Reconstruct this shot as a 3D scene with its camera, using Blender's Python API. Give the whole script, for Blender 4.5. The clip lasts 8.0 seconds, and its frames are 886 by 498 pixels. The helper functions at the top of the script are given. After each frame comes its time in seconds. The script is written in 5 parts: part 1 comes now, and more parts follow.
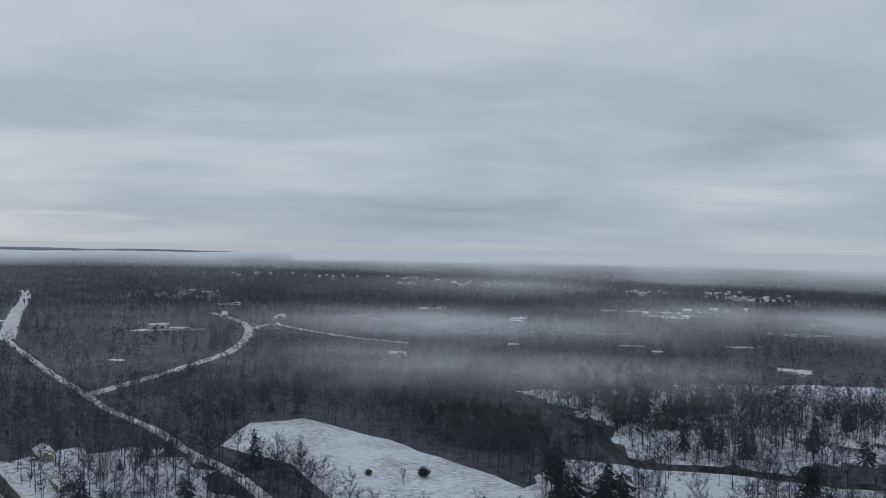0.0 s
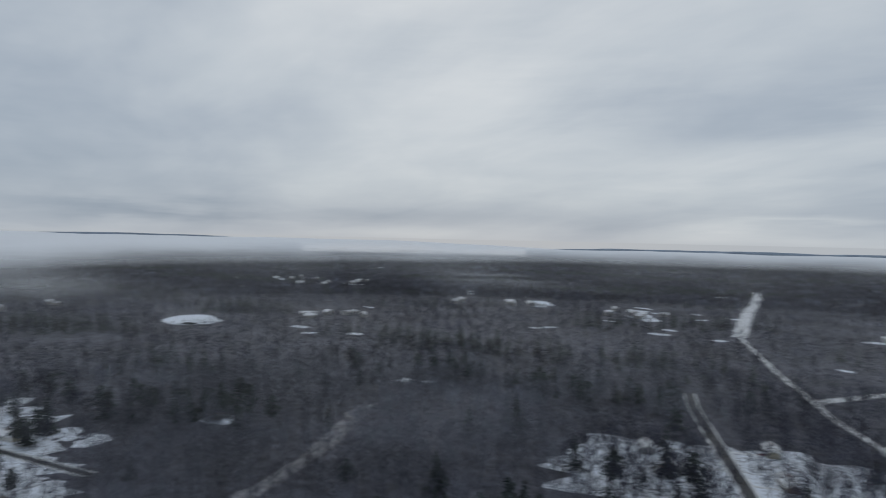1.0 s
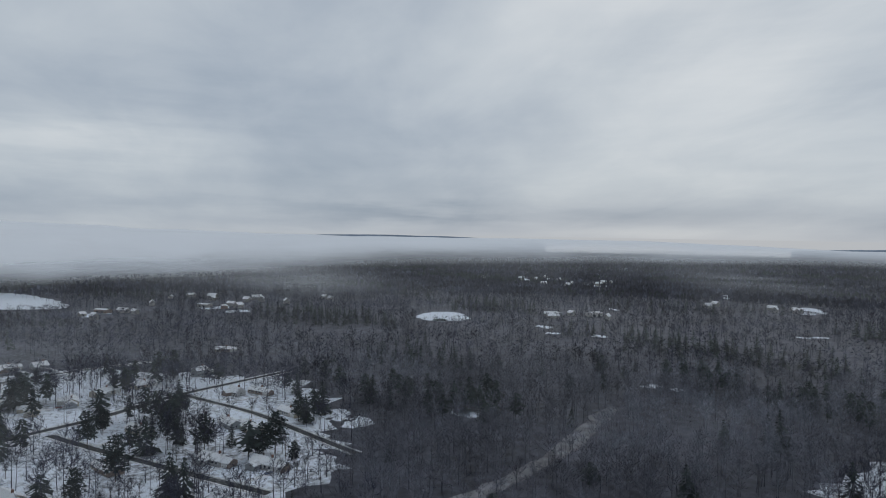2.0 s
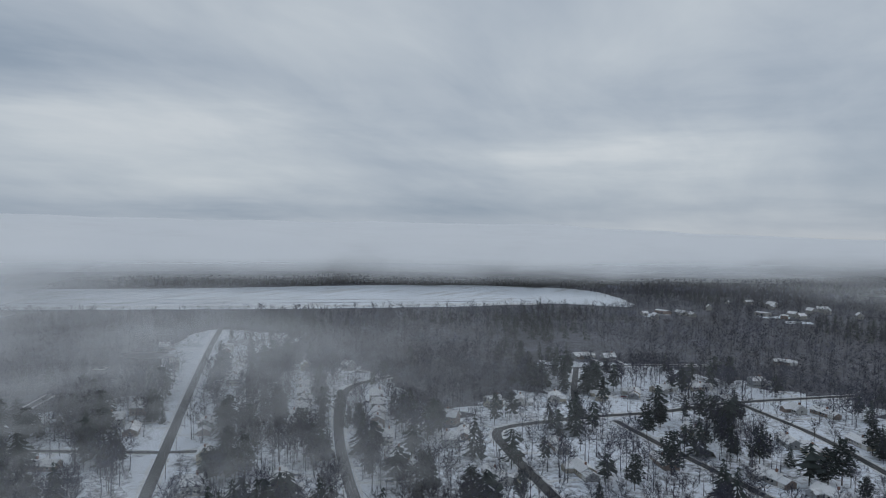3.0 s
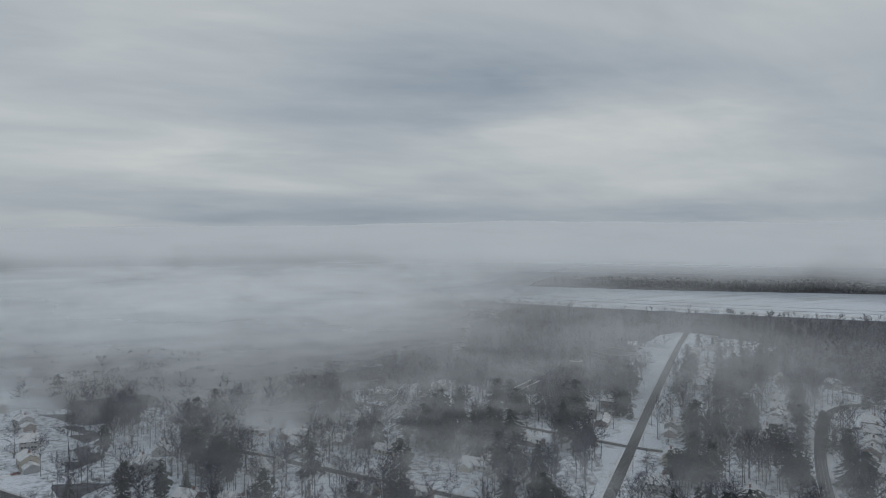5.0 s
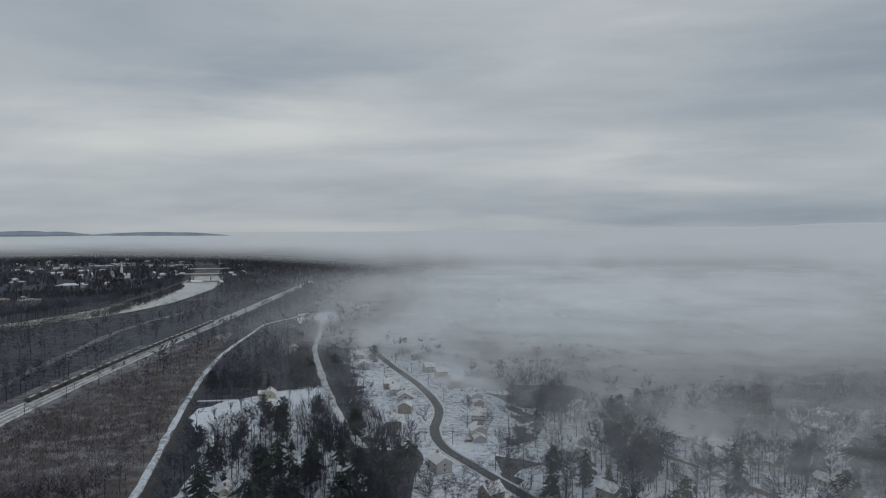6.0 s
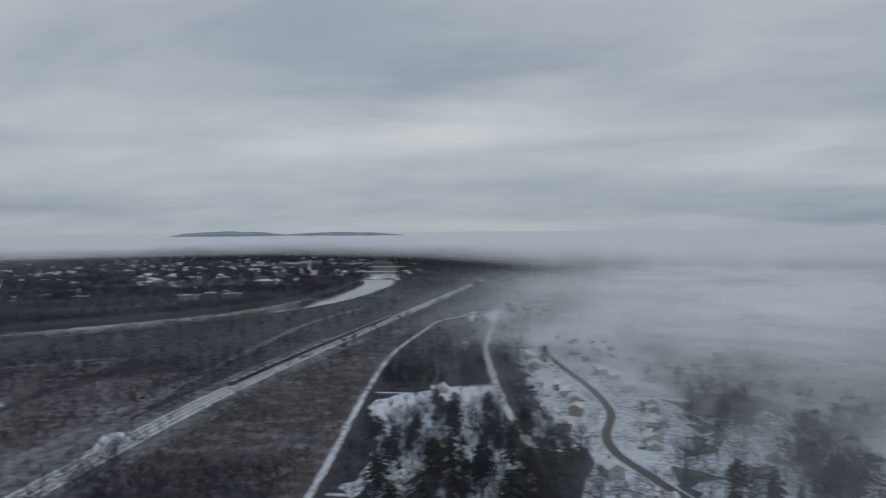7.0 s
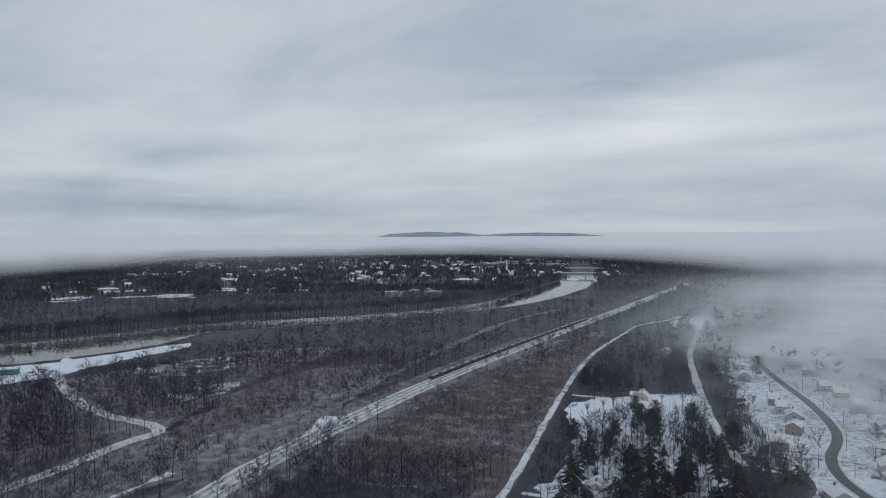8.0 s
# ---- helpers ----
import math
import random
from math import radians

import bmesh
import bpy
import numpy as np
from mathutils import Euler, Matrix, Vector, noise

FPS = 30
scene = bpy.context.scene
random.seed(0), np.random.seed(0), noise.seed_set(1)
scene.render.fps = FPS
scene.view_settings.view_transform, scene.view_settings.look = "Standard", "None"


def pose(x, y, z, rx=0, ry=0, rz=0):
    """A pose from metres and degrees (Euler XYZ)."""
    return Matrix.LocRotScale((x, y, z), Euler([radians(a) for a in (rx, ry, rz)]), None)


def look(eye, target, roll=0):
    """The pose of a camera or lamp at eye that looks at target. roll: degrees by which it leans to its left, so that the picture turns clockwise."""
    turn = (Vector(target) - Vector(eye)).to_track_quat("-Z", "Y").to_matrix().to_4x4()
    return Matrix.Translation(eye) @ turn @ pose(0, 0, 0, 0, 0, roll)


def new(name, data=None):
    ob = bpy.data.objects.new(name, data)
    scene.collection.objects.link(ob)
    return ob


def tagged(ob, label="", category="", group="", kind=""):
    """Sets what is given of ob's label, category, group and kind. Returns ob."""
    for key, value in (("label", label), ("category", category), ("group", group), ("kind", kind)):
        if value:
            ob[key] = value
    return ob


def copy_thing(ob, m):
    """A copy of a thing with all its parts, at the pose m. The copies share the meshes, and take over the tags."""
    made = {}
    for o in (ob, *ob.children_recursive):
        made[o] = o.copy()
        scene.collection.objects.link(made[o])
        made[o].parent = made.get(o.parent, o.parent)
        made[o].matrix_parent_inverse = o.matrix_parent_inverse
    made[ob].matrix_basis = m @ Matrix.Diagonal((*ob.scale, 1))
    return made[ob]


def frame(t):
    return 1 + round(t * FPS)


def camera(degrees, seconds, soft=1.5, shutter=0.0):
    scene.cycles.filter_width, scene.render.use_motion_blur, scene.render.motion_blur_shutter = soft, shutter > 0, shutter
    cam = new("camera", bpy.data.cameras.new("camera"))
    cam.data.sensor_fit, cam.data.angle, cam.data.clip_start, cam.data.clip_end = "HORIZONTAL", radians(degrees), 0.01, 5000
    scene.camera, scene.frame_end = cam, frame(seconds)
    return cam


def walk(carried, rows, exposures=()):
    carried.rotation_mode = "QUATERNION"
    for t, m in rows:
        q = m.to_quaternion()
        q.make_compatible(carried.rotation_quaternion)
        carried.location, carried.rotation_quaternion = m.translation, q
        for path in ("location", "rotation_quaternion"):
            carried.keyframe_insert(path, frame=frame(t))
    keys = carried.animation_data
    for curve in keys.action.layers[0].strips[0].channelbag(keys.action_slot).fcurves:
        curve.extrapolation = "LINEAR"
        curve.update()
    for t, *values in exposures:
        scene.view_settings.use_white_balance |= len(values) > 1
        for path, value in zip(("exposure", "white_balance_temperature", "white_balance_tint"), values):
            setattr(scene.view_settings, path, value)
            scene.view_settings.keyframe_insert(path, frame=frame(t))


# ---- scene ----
cam = camera(64.3, 8.0, soft=1.0, shutter=0.13)
EYE = (0.0, 0.0, 120.0)


def aim(yaw, tilt, lean):
    return pose(*EYE, 90 + tilt, 0, yaw) @ pose(0, 0, 0, 0, 0, lean)


# seconds, heading (degrees, to the left), tilt, lean: a drone that hovers and turns in bursts
TURN = [
    (0, 0.00, -0.10, 1.01), (0.4, 1.41, -0.14, 1.08), (0.5, 6.77, -0.15, 1.10), (0.6, 15.10, -0.28, 1.05),
    (0.7, 24.92, -0.41, 0.99), (0.8, 34.49, -0.55, 0.94), (0.9, 44.60, -0.64, 0.94), (1, 54.69, -0.81, 1.26),
    (1.1, 62.75, -1.02, 1.36), (1.2, 67.88, -1.16, 1.45), (1.3, 70.80, -1.15, 1.38), (1.4, 72.20, -1.15, 1.31),
    (1.6, 73.20, -1.14, 1.18), (1.9, 74.10, -1.12, 0.98), (2.1, 75.40, -1.11, 0.85), (2.2, 78.80, -1.10, 0.78),
    (2.3, 84.52, -1.10, 0.72), (2.4, 93.39, -1.33, 0.71), (2.5, 102.73, -1.32, 0.81), (2.6, 109.13, -1.34, 0.84),
    (2.7, 112.61, -1.37, 0.87), (2.8, 114.75, -1.39, 0.90), (3, 117.46, -1.43, 0.96), (3.5, 118.99, -1.36, 0.94),
    (4, 120.51, -1.35, 0.90), (4.1, 125.81, -1.45, 0.95), (4.2, 134.29, -1.55, 0.99), (4.3, 142.60, -1.56, 0.87),
    (4.4, 148.40, -1.56, 0.75), (4.5, 151.30, -1.57, 0.63), (4.6, 152.80, -1.57, 0.51), (4.8, 153.70, -1.58, 0.26),
    (5.1, 155.00, -1.60, -0.10), (5.2, 157.10, -1.61, -0.22), (5.3, 160.42, -1.61, -0.34), (5.4, 166.51, -1.53, -0.24),
    (5.5, 174.29, -1.46, -0.13), (5.7, 184.66, -1.48, -0.28), (6, 187.56, -1.44, -0.20), (6.5, 187.56, -1.46, -0.20),
    (6.8, 189.01, -1.48, -0.37), (6.9, 193.80, -1.45, -0.37), (7, 201.34, -1.41, -0.38), (7.1, 208.11, -1.36, -0.40),
    (7.2, 212.87, -1.31, -0.42), (7.3, 215.82, -1.30, -0.36), (7.5, 216.99, -1.28, -0.24), (8, 217.25, -1.27, -0.29),
]
LIGHT = [(0, 0.0, 6500, 10), (2.3, 0.0, 6500, 10), (3.6, 0.0, 6500, 10), (4.2, 0.0, 6700, 9), (5.3, -0.14, 6850, 9), (6.5, -0.17, 6700, 9), (7.0, -0.20, 6550, 10), (7.5, 0.06, 6500, 10), (8, 0.12, 6500, 10)]
walk(cam, [(t, aim(a, b, c)) for t, a, b, c in TURN], LIGHT)

# ---- world, sun ----
SUN_HEADING, SUN_HEIGHT = 55.0, 32.0


def nodes_of(tree):
    tree.nodes.clear()

    def add(kind, values=()):
        n = tree.nodes.new(kind)
        if kind == "ShaderNodeMix":
            n.data_type = "RGBA"
        for k, v in dict(values).items():
            if isinstance(v, bpy.types.NodeSocket):
                tree.links.new(v, n.inputs[k])
            else:
                n.inputs[k].default_value = v
        return n
    return add


def calc(add, op, a, b=0.0, c=0.0, clamp=False):
    n = add("ShaderNodeMath", {0: a, 1: b, 2: c})
    n.operation, n.use_clamp = op, clamp
    return n.outputs[0]


def ramp(add, fac, *stops, mode="LINEAR"):
    n = add("ShaderNodeValToRGB", {0: fac})
    e = n.color_ramp.elements
    n.color_ramp.interpolation = mode
    while len(e) < len(stops):
        e.new(0.5)
    for el, (p, c) in zip(e, stops):
        el.position = p
        el.color = (*c, 1) if isinstance(c, tuple) else (c, c, c, 1)
    return n.outputs[0]


def blend(add, fac, a, b, mode="MIX"):
    n = add("ShaderNodeMix", {0: fac})
    n.blend_type = mode
    for s, v in ((n.inputs[6], a), (n.inputs[7], b)):
        if isinstance(v, bpy.types.NodeSocket):
            n.id_data.links.new(v, s)
        else:
            s.default_value = (*v, 1)
    return n.outputs[2]


world = bpy.data.worlds.new("overcast_sky")
scene.world = world
world.use_nodes = True
add = nodes_of(world.node_tree)
way = add("ShaderNodeTexCoord").outputs["Generated"]
part_ = add("ShaderNodeSeparateXYZ", {0: way})
up = calc(add, "MAXIMUM", part_.outputs[2], 0.0)
far_ = calc(add, "ADD", up, 0.23)
deck = add("ShaderNodeCombineXYZ", {0: calc(add, "DIVIDE", part_.outputs[0], far_), 1: calc(add, "DIVIDE", part_.outputs[1], far_)}).outputs[0]
deck_ = add("ShaderNodeMapping", {0: deck, "Rotation": (0, 0, radians(35)), "Scale": (0.55, 1.0, 1.0)}).outputs[0]
big = add("ShaderNodeTexNoise", {"Vector": deck_, "Scale": 0.80, "Detail": 4.0, "Roughness": 0.46, "Distortion": 0.5}).outputs[0]
fine = add("ShaderNodeTexNoise", {"Vector": deck_, "Scale": 2.1, "Detail": 5.0, "Roughness": 0.58, "Distortion": 0.4}).outputs[0]
streak = add("ShaderNodeMapping", {0: way, "Scale": (1.6, 1.6, 13.0)}).outputs[0]
bands = add("ShaderNodeTexNoise", {"Vector": streak, "Scale": 1.6, "Detail": 5.0, "Roughness": 0.5}).outputs[0]
low = calc(add, "POWER", calc(add, "SUBTRACT", 1.0, up), 9.0)
cloud = calc(add, "ADD", calc(add, "MULTIPLY", big, 0.68), calc(add, "MULTIPLY", fine, 0.32))
edge = add("ShaderNodeMapRange", {0: up, 1: 0.012, 2: 0.085, 3: 1.0, 4: 0.0}).outputs[0]
edge = calc(add, "MULTIPLY", edge, calc(add, "MULTIPLY", up, 30.0, clamp=True))
cloud = calc(add, "ADD", calc(add, "MULTIPLY", cloud, calc(add, "SUBTRACT", 1.0, calc(add, "MULTIPLY", low, 0.5))), calc(add, "MULTIPLY", bands, calc(add, "MULTIPLY", low, 0.5)))
cloud = calc(add, "SUBTRACT", cloud, calc(add, "MULTIPLY", edge, 0.12))
cloud = calc(add, "ADD", calc(add, "MULTIPLY", calc(add, "SUBTRACT", cloud, 0.5), 0.80), 0.5)
# thin, bright places in the cloud deck and thick, dark ones: heading, height, half width, half height, lean
THIN = [(3, 14.7, 20, 9, 6), (12, 8.2, 16, 3.2, 5), (27, 1.7, 13, 0.7, 3), (332, 5.3, 15, 2.4, 2), (53, 14.5, 11, 10, 2), (32, 4.4, 18, 2, 4), (108, 5.9, 15, 2.6, 2), (102, 6.4, 14, 1.6, 2),
        (133, 8, 16, 2.4, 4), (149, 7.6, 9, 2.1, 3), (182, 7.0, 18, 3.2, 1), (198, 8.1, 14, 2.8, 3), (213, 7.4, 14, 6, 2), (239, 3.9, 9, 1.4, 2), (172, 16, 20, 4, -4), (172, 6.2, 10, 1.6, 1), (180, 13, 10, 6, 0)]
THICK = [(26, 10.1, 15, 3, 6), (26, 5.3, 17, 2, 3), (336, 8.3, 15, 2, 8), (355, 3.5, 28, 1.4, 1), (82, 0.9, 23, 1.1, 0), (34, 11.2, 15, 4.5, 12), (75, 1.4, 19, 0.9, -1), (148, 11.4, 15, 3.4, 2),
         (135, 1.4, 19, 0.9, 0), (95, 10.3, 15, 3, -3), (155, 11.4, 17, 3.4, -8), (174, 1.3, 26, 1.2, -1), (205, 11.2, 15, 3, 4), (171, 2.5, 22, 1.4, -2), (234, 2.1, 19, 1.4, 1), (204, 11.5, 13, 3, 6), (244, 10, 16, 4, 3), (240, 6.5, 14, 1.6, 0), (248, 3, 12, 3, 0)]
drift = add("ShaderNodeTexNoise", {"Vector": streak, "Scale": 2.2, "Detail": 4.0, "Roughness": 0.6})
shift = add("ShaderNodeVectorMath", {0: drift.outputs["Color"], 1: (0.5, 0.5, 0.5)})
shift.operation = "SUBTRACT"
bent = add("ShaderNodeVectorMath", {0: shift.outputs[0], 1: (0.30, 0.30, 0.085), 2: way})
bent.operation = "MULTIPLY_ADD"
for spots, thin in ((THIN, 0.085), (THICK, -0.080)):
    for side_, high, half, tall, roll in spots:
        t, e = radians(side_), radians(high)
        spot = add("ShaderNodeMapping")
        spot.vector_type = "TEXTURE"
        world.node_tree.links.new(bent.outputs[0], spot.inputs[0])
        spot.inputs["Location"].default_value = (-math.sin(t) * math.cos(e), math.cos(t) * math.cos(e), math.sin(e))
        spot.inputs["Rotation"].default_value = (0, radians(-roll), t)
        spot.inputs["Scale"].default_value = (radians(half) * 1.5, 0.8, radians(tall) * 1.5)
        mass = add("ShaderNodeTexGradient", {0: spot.outputs[0]})
        mass.gradient_type = "QUADRATIC_SPHERE"
        cloud = calc(add, "MULTIPLY_ADD", mass.outputs["Fac"], thin, cloud)
grey = ramp(add, cloud, (0.26, (0.205, 0.265, 0.345)), (0.34, (0.275, 0.335, 0.412)), (0.44, (0.365, 0.420, 0.488)), (0.54, (0.470, 0.520, 0.570)), (0.66, (0.605, 0.640, 0.668)), (0.78, (0.700, 0.722, 0.735)))
mist = calc(add, "POWER", calc(add, "SUBTRACT", 1.0, calc(add, "ABSOLUTE", part_.outputs[2])), 140.0)
grey = blend(add, calc(add, "MULTIPLY", mist, 0.5), grey, (0.400, 0.440, 0.485))
below = calc(add, "GREATER_THAN", 0.0, part_.outputs[2])
grey = blend(add, below, grey, (0.400, 0.440, 0.485))
sky = add("ShaderNodeTexSky")
sky.sky_type, sky.sun_disc = "NISHITA", False
sky.sun_elevation, sky.sun_rotation = radians(SUN_HEIGHT), radians(-SUN_HEADING)
clear = blend(add, 1.0, sky.outputs[0], (0.10, 0.10, 0.10), "MULTIPLY")
tone = blend(add, 0.96, clear, grey)
back = add("ShaderNodeBackground", {0: tone, 1: 1.04}).outputs[0]
add("ShaderNodeOutputWorld", {0: back})

sun = new("sun", bpy.data.lights.new("sun", "SUN"))
sun.data.energy, sun.data.angle, sun.data.color = 0.5, radians(30), (1.0, 0.97, 0.93)
sun.matrix_world = look((-math.sin(radians(SUN_HEADING)) * 100, math.cos(radians(SUN_HEADING)) * 100, 62), (0, 0, 0))


# ---- materials ----
def material(name, rough=0.8, spec=0.3):
    m = bpy.data.materials.new(name)
    m.use_nodes = True
    a = nodes_of(m.node_tree)
    shader = a("ShaderNodeBsdfPrincipled", {"Roughness": rough, "Specular IOR Level": spec})
    a("ShaderNodeOutputMaterial", {0: shader.outputs[0]})
    place = a("ShaderNodeNewGeometry").outputs["Position"]

    def noise_at(scale, detail=4.0, stretch=None, turn=0.0, rough_=0.55):
        v = place
        if stretch:
            v = a("ShaderNodeMapping", {0: place, "Rotation": (0, 0, radians(turn)), "Scale": stretch}).outputs[0]
        return a("ShaderNodeTexNoise", {"Vector": v, "Scale": scale, "Detail": detail, "Roughness": rough_}).outputs[0]

    def paint(colour):
        m.node_tree.links.new(colour, shader.inputs["Base Color"])

    def relief(height, depth):
        b = a("ShaderNodeBump", {"Height": height, "Distance": depth, "Strength": 0.6})
        m.node_tree.links.new(b.outputs[0], shader.inputs["Normal"])
    return m, a, noise_at, paint, relief


def snowy(name, under, cover, fine_scale=0.35, big_scale=0.02, snow=(0.73, 0.785, 0.87), stretch=None, turn=0.0, soft=0.10, under2=None, deep=0.25):
    """Snow over another ground; cover: the share that is white."""
    m, a, noise_at, paint, relief = material(name, 0.85, 0.2)
    n1, n2 = noise_at(fine_scale, 5.0, stretch, turn), noise_at(big_scale, 4.0)
    mix = calc(a, "ADD", calc(a, "MULTIPLY", n1, 0.6), calc(a, "MULTIPLY", n2, 0.4))
    edge = 0.5 + (0.5 - cover) * 0.42
    fac = ramp(a, mix, (max(edge - soft, 0), 0.0), (min(edge + soft, 1), 1.0))
    dark = blend(a, noise_at(1.3, 5.0), tuple(c * 0.6 for c in under), under2 or tuple(min(c * 1.5, 1) for c in under))
    white = blend(a, noise_at(0.08, 5.0), tuple(c * 0.88 for c in snow), snow)
    paint(blend(a, fac, dark, white))
    if deep:
        relief(n1, deep)
    return m


def plain(name, colour, rough=0.7, spread=0.25, scale=1.5, spec=0.3, metal=0.0):
    m, a, noise_at, paint, relief = material(name, rough, spec)
    paint(blend(a, noise_at(scale, 5.0), tuple(c * (1 - spread) for c in colour), tuple(min(1, c * (1 + spread)) for c in colour)))
    m.node_tree.nodes["Principled BSDF"].inputs["Metallic"].default_value = metal
    return m


def twiggy(name, *colours, patch=0.012):
    """Bark and twigs: every blade a little different, stands differing from one another."""
    m, a, noise_at, paint, relief = material(name, 0.9, 0.1)
    isle = a("ShaderNodeNewGeometry").outputs["Random Per Island"]
    stand = noise_at(patch, 3.0)
    fac = calc(a, "ADD", calc(a, "MULTIPLY", isle, 0.30), calc(a, "MULTIPLY", calc(a, "SUBTRACT", stand, 0.24), 1.15), clamp=True)
    k = len(colours) - 1
    paint(ramp(a, fac, *[(0.15 + 0.7 * i / k, c) for i, c in enumerate(colours)]))
    return m


def choice(name, *colours, rough=0.7):
    """One colour of several for each object."""
    m, a, noise_at, paint, relief = material(name, rough, 0.3)
    r = a("ShaderNodeObjectInfo").outputs["Random"]
    col = ramp(a, r, *[(i / len(colours), c) for i, c in enumerate(colours)], mode="CONSTANT")
    paint(blend(a, calc(a, "MULTIPLY", noise_at(0.9, 4.0), 0.35), col, (0.25, 0.24, 0.23)))
    return m


# litter and thin snow, dimmed blue: woodland shade is put into the colour
FLOOR = snowy("shaded_forest_floor", (0.020, 0.020, 0.028), 0.14, 0.12, 0.012, snow=(0.20, 0.215, 0.27), soft=0.30, deep=0.0)
SNOW = snowy("open_snow", (0.16, 0.135, 0.11), 0.90, 0.30, 0.02)
STUBBLE = snowy("stubble_snow", (0.20, 0.175, 0.155), 0.66, 0.7, 0.03, stretch=(0.4, 1.3, 1.0), turn=48)
YARD = snowy("yard_snow", (0.085, 0.08, 0.078), 0.66, 0.28, 0.02)
LOTSNOW = snowy("trampled_snow", (0.070, 0.066, 0.070), 0.52, 0.07, 0.03, soft=0.06)
AIRSNOW = snowy("airfield_snow", (0.30, 0.29, 0.27), 0.80, 0.016, 0.004, snow=(0.68, 0.73, 0.80), stretch=(0.3, 2.2, 1.0), turn=-42)
MARSH = snowy("marsh_ground", (0.100, 0.089, 0.096), 0.26, 0.07, 0.011, snow=(0.40, 0.41, 0.45), under2=(0.155, 0.132, 0.132), soft=0.13, deep=0.0)
SCRUB = snowy("scrub_ground", (0.070, 0.066, 0.072), 0.24, 0.12, 0.016, snow=(0.46, 0.47, 0.51), soft=0.24, deep=0.0)
ASPHALT = snowy("wet_asphalt", (0.050, 0.052, 0.056), 0.10, 0.5, 0.05, snow=(0.30, 0.31, 0.32))
PACKED = snowy("packed_snow", (0.16, 0.16, 0.165), 0.72, 0.25, 0.03, snow=(0.68, 0.70, 0.73))
BERM = snowy("ploughed_snow", (0.20, 0.18, 0.16), 0.80, 0.5, 0.06, snow=(0.70, 0.72, 0.74))
RUT = snowy("wheel_ruts", (0.07, 0.07, 0.075), 0.35, 0.4, 0.05, snow=(0.45, 0.46, 0.48))
ROOFSNOW = snowy("roof_snow", (0.10, 0.095, 0.10), 0.80, 0.35, 0.06, snow=(0.74, 0.76, 0.79))
SIDING = choice("siding", (0.50, 0.50, 0.49), (0.38, 0.35, 0.29), (0.27, 0.29, 0.31), (0.44, 0.40, 0.30), (0.18, 0.13, 0.11), (0.33, 0.34, 0.35))
TOWNWALL = choice("town_wall", (0.42, 0.42, 0.42), (0.22, 0.15, 0.12), (0.30, 0.29, 0.28), (0.50, 0.49, 0.47), (0.18, 0.19, 0.21))
TRIM = plain("white_trim", (0.62, 0.62, 0.61), 0.6, 0.1)
PANE = plain("window_glass", (0.030, 0.035, 0.042), 0.08, 0.1, spec=0.6)
BRICK = plain("brick_red", (0.20, 0.105, 0.080), 0.9, 0.3, 3.0)
DOOR = choice("door_paint", (0.16, 0.05, 0.04), (0.07, 0.09, 0.13), (0.30, 0.29, 0.27))
BARE = twiggy("bare_twigs", (0.016, 0.0165, 0.025), (0.036, 0.037, 0.055), (0.072, 0.076, 0.107), (0.152, 0.163, 0.215))
# frost tone, with extra brightness in the colour against the blades' own shade
FROST_BRIGHT = twiggy("frost_brightened_twigs", (0.045, 0.047, 0.058), (0.110, 0.114, 0.138), (0.215, 0.225, 0.270), (0.38, 0.40, 0.46))
BARK = plain("bark", (0.075, 0.066, 0.060), 0.95, 0.45, 2.0, spec=0.1)
NEEDLE = twiggy("conifer_needles", (0.017, 0.023, 0.024), (0.036, 0.046, 0.046), (0.078, 0.092, 0.095))
BRUSH = twiggy("brown_brush", (0.040, 0.034, 0.038), (0.082, 0.070, 0.076), (0.140, 0.124, 0.132), (0.24, 0.225, 0.245))
CARPAINT = choice("car_paint", (0.03, 0.03, 0.035), (0.45, 0.45, 0.46), (0.20, 0.03, 0.03), (0.05, 0.08, 0.16), rough=0.3)
RUBBER = plain("rubber", (0.02, 0.02, 0.02), 0.9)
STEEL = plain("dark_steel", (0.055, 0.055, 0.058), 0.55, 0.3, metal=0.4)
GALV = plain("galvanised_steel", (0.30, 0.31, 0.32), 0.5, 0.2, metal=0.6)
TEAL = plain("teal_sheet", (0.06, 0.22, 0.20), 0.5, 0.2)
CONCRETE = plain("concrete", (0.30, 0.29, 0.28), 0.9, 0.25, 0.4)
# pale blue stands for distance haze, painted into the ridge colour
HAZED_HILL = plain("hazed_wooded_hill", (0.31, 0.37, 0.45), 0.95, 0.35, 0.01, spec=0.05)
WAGON = choice("wagon_steel", (0.020, 0.020, 0.022), (0.040, 0.032, 0.028), (0.028, 0.030, 0.034), rough=0.6)

m, a, noise_at, paint, relief = material("river_water", 0.05, 0.32)
paint(blend(a, noise_at(0.01, 3.0), (0.020, 0.023, 0.024), (0.034, 0.036, 0.035)))
relief(noise_at(0.35, 4.0, (1.0, 0.4, 1.0)), 0.006)
WATER = m
m, a, noise_at, paint, relief = material("creek_water", 0.25, 0.12)
paint(blend(a, noise_at(0.05, 3.0), (0.016, 0.017, 0.018), (0.030, 0.030, 0.029)))
relief(noise_at(0.5, 4.0), 0.03)
CREEKWATER = m


# ---- mesh helpers ----
def finish(name, bm, mat, parent=None, label="", smooth=False):
    me = bpy.data.meshes.new(name)
    bm.to_mesh(me)
    bm.free()
    if mat:
        me.materials.append(mat)
    if smooth:
        me.polygons.foreach_set("use_smooth", [True] * len(me.polygons))
    ob = new(name, me)
    ob.parent = parent
    if label:
        ob["label"] = label
    return ob


